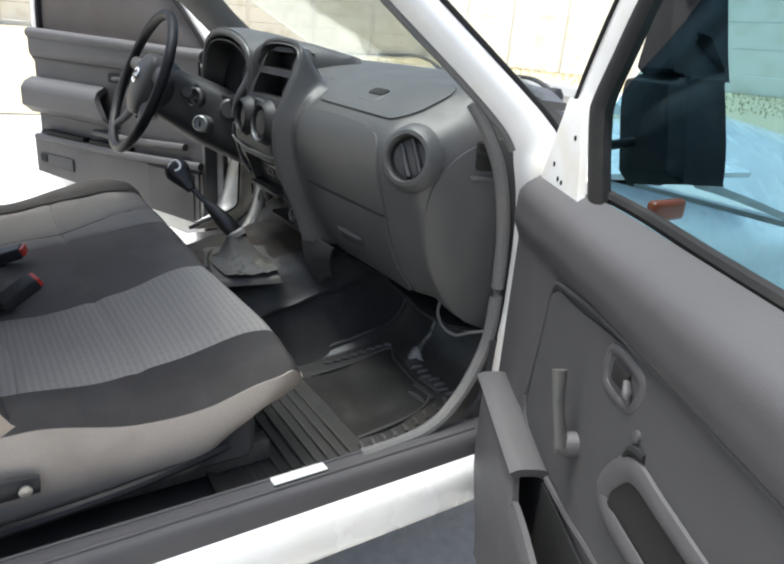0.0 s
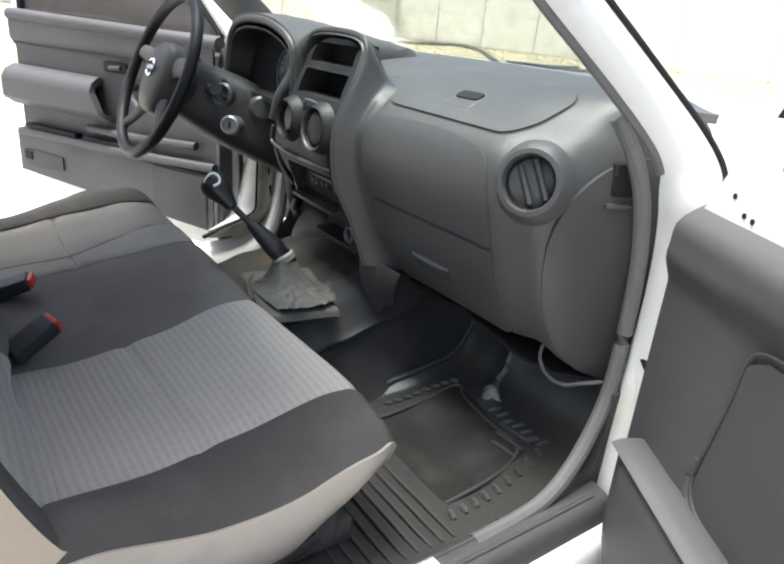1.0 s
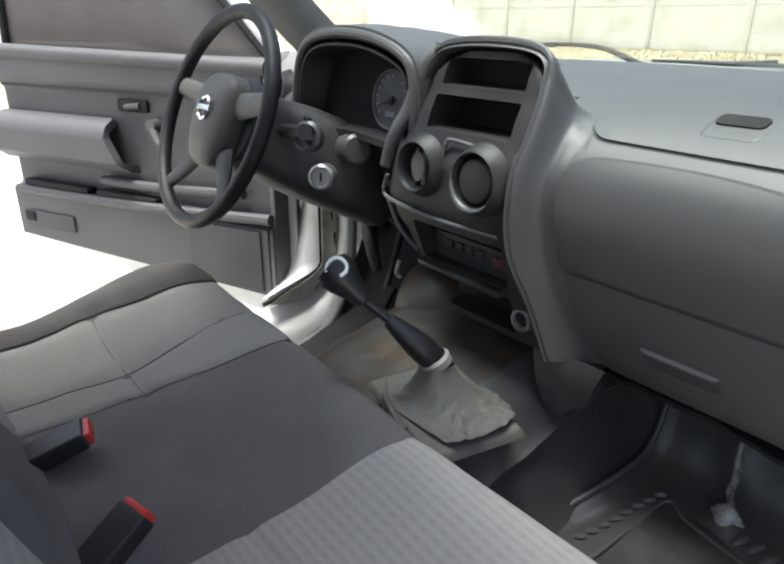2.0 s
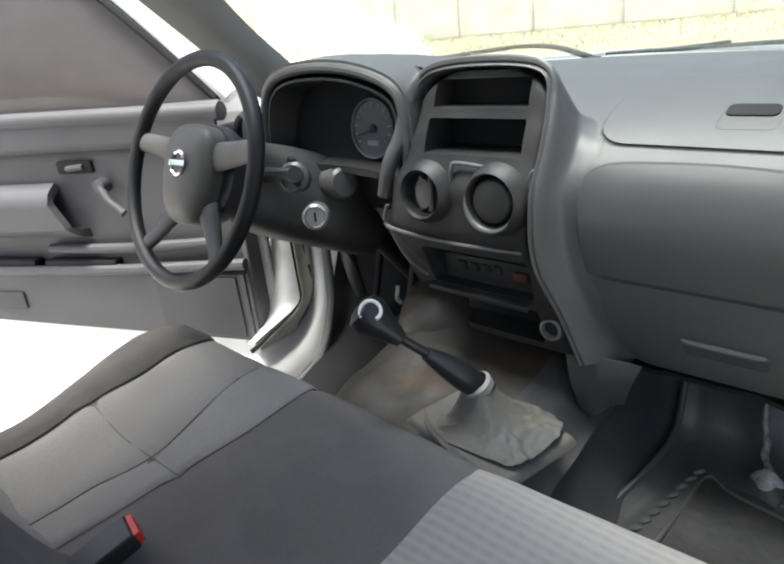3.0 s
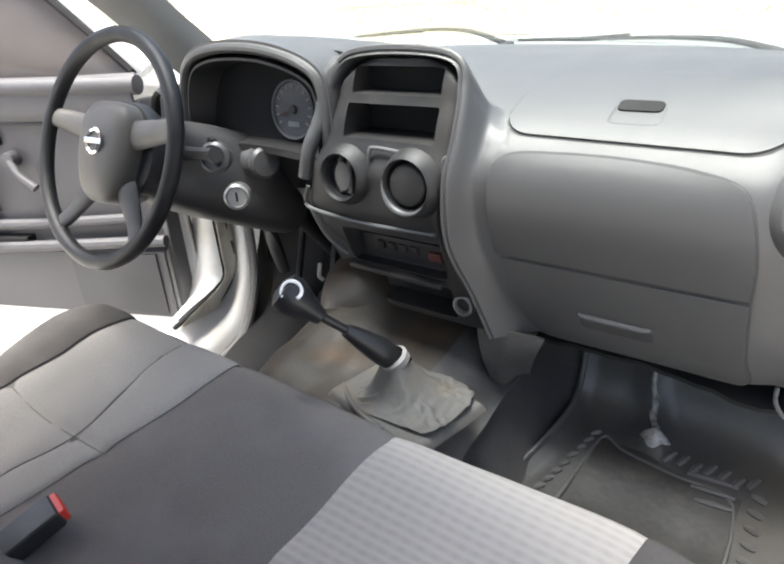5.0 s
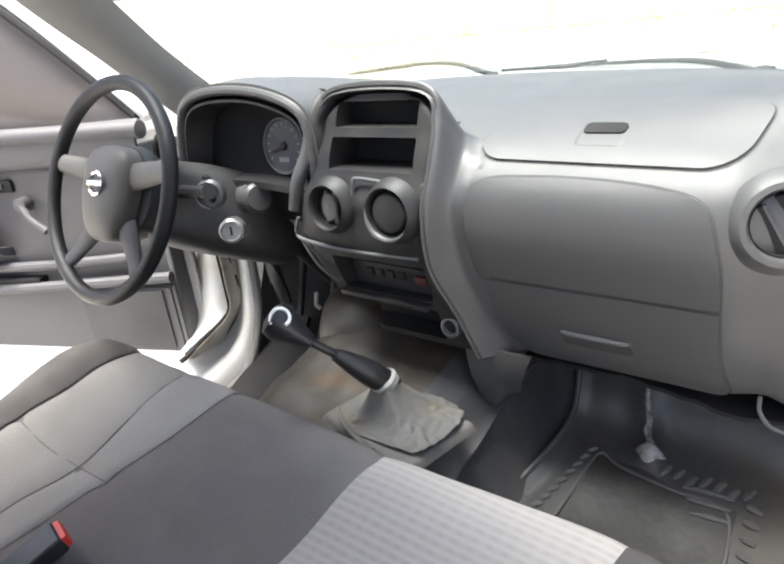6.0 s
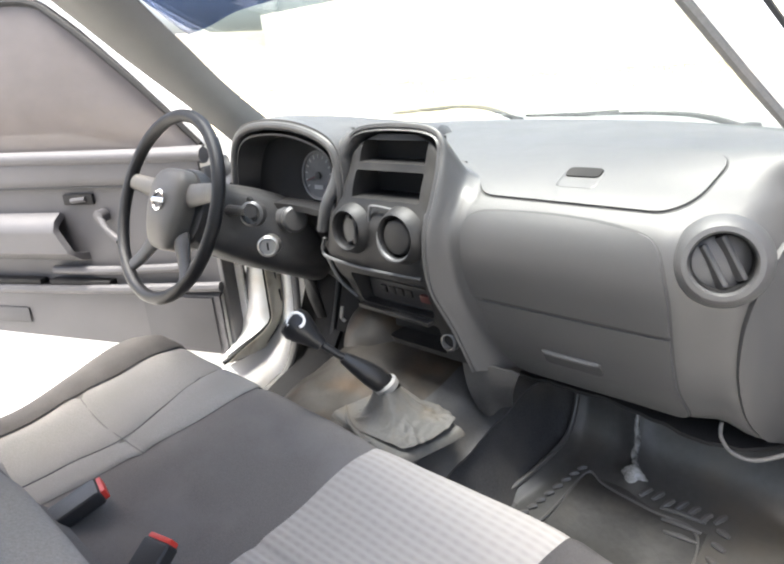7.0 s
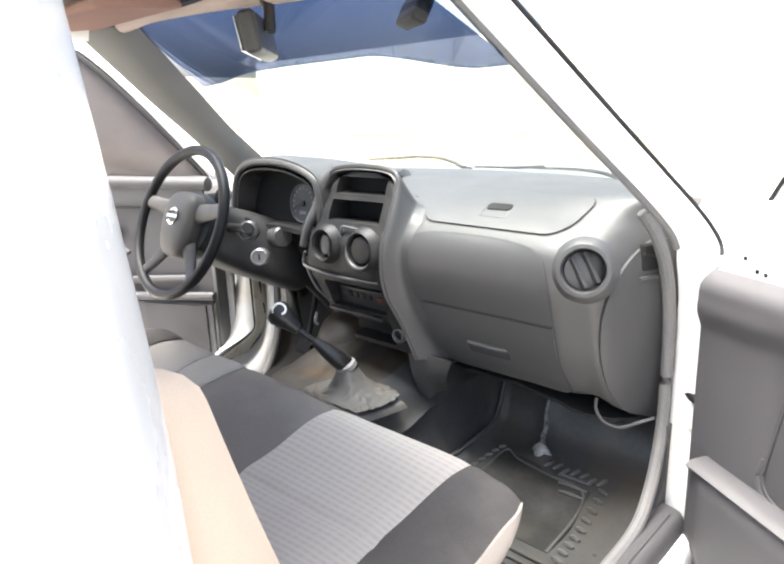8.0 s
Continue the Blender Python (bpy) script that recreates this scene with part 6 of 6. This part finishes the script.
ob = part("window_glass", dd.sheet(lambda u, v: (lerp(0.05, 0.92, u), -0.02 - 0.04 * v * v, lerp(1.07, lerp(1.10, 1.48, min(u * 2.0, 1)), v)), 0.004, 14, 10), "tint", ddoor, "dark smoked window")
ob.visible_shadow = False

# driver's side: cream hinge post and bare metal behind the column
hp = thing("hinge_post", (-0.64, 0.2, 0.5), "white and cream metal door post with rubber seal", "door post", kind="structure")
POST_OUT = Vector((-1.215, 0.84, -0.52))


def post_at(y, z, k):
    """A place on the post: y, z on its inner plane, set outwards by k; the post leans out towards its top."""
    return Vector((-0.645, y, z)) + POST_OUT * (k - 1.0 + 0.14 * (z - 0.70))


def post_left(z):
    return lerp(0.020, 0.122, smooth(0.52, 0.84, z))


def post_right(z):
    return 0.184 - 0.15 * smooth(0.63, 0.540, z) ** 1.5


def cream_edge(z):
    return 0.238 - 0.085 * smooth(0.66, 0.535, z) ** 1.3


def post_white(u, v):
    z = lerp(0.556, 1.0, v)
    return post_at(lerp(min(post_left(z), post_right(z) - 0.004), post_right(z), u), z, lerp(1.085, 1.0, u ** 0.8) + 0.008 * math.sin(u * 6.28))


part("post_face", slab(post_white, 0.010, 18, 34), "jamb", hp, "white curved jamb panel")
part("post_seam", tube([post_at(post_right(z) + 0.003, z, 0.997) for z in (0.99, 0.88, 0.76, 0.68, 0.62, 0.59, 0.57, 0.556)] + [post_at(0.034, 0.550, 1.0)], 0.0055, 10, 50), "rubber", hp, "black rubber seal")


def post_cream(u, v):
    z = lerp(0.548, 0.99, v)
    return post_at(lerp(post_right(z) + 0.006, cream_edge(z), u), z, 1.0 + 0.03 * u ** 1.5)


part("post_inner", slab(post_cream, 0.010, 12, 30), "cream", hp, "rust-stained cream inner post")
part("post_hole", block(post_at(0.215, 0.745, 1.008), (0.020, 0.010, 0.060), (0, 0, 30), 0.004), "pit", hp)
part("post_hole", block(post_at(0.226, 0.672, 1.012), (0.014, 0.008, 0.036), (0, 0, 30), 0.003), "pit", hp)
part("post_hinge", block(post_at(0.205, 0.835, 1.0), (0.026, 0.012, 0.06), (0, 0, 30), 0.004), "steel", hp)
RIM_IN = [(0.238, 0.99), (0.237, 0.85), (0.236, 0.72), (0.230, 0.65), (0.208, 0.59), (0.160, 0.552), (0.10, 0.540), (0.02, 0.536), (-0.06, 0.53)]
RIM_OUT = [(0.284, 0.99), (0.282, 0.85), (0.274, 0.72), (0.270, 0.64), (0.258, 0.56), (0.222, 0.478), (0.150, 0.442), (0.05, 0.432), (-0.06, 0.43)]


def rim_pt(u, v):
    p, q = curve([(0, a, b) for a, b in RIM_IN], v), curve([(0, a, b) for a, b in RIM_OUT], v)
    r = p.lerp(q, u)
    return post_at(r.y, r.z, lerp(1.028, 0.985, u) - 0.012 * math.sin(u * 3.14))


part("jamb_rim", slab(rim_pt, 0.012, 12, 60), "jamb", hp, "white painted rim of the door opening")
part("rim_line", tube([post_at(a, b, 1.022) for a, b in RIM_IN[:6]], 0.003, 8, 40), "seam", hp)
part("rim_seal", tube([post_at(a + 0.012 * (b > 0.5), b - 0.012 * (b <= 0.5), 0.98) for a, b in RIM_OUT], 0.011, 10, 60), "grey_rubber", hp, "grey rubber seal round the driver's doorway")
part("bracket", tube([(-0.50, 0.22, 0.86), (-0.475, 0.20, 0.80), (-0.47, 0.21, 0.72), (-0.485, 0.24, 0.64)], [0.016, 0.020, 0.018, 0.014], 10, 24, 0.6), "column", hp, "dark grey steel bracket")
part("harness", tube([(-0.60, 0.315, 0.93), (-0.585, 0.30, 0.86), (-0.59, 0.31, 0.78), (-0.575, 0.325, 0.70)], 0.009, 8, 24), "rubber", hp, "dark taped cable")
part("harness", tube([(-0.615, 0.30, 0.93), (-0.605, 0.285, 0.85), (-0.612, 0.29, 0.77)], 0.005, 8, 20), "cream", hp)

# ---------- roof fittings ----------
mirror = thing("rear_view_mirror", (0.125, -0.22, 1.42), "grey rear-view mirror on a dark stem", "mirror")
part("stem", tube([(0.128, -0.255, 1.428), (0.140, -0.258, 1.405), (0.142, -0.262, 1.372)], [0.014, 0.009, 0.010], 10, 14), "black", mirror)
part("housing", block((0.118, -0.265, 1.367), (0.17, 0.028, 0.062), (10, 0, -46), 0.012, 3), "stalk", mirror)
part("glass", block((0.1065, -0.2765, 1.364), (0.155, 0.003, 0.050), (10, 0, -46), 0.001, 1), "chrome", mirror)
for x, y, z in ((-0.29, -0.345, 1.438), (0.27, -0.40, 1.462)):
    v = thing("sun_visor", (x, y, z), "brown folded sun visor under the headliner", "sun visor", group="sun visors")
    part("flap", block((x, y, z), (0.40, 0.155, 0.018), (5, 0, 0), 0.008, 3), "visor", v)
    part("pivot_rod", tube([(x - 0.18, y + 0.066, z + 0.006), (x + 0.19, y + 0.066, z + 0.006)], 0.006, 8, 4), "panel", v)
clip = thing("visor_clip", (0.405, -0.205, 1.366), "black visor clip in the upper corner of the windscreen", "clip")
part("clip_body", block((0.402, -0.222, 1.372), (0.074, 0.022, 0.034), (-25, 0, -30), 0.006, 3), "panel", clip)
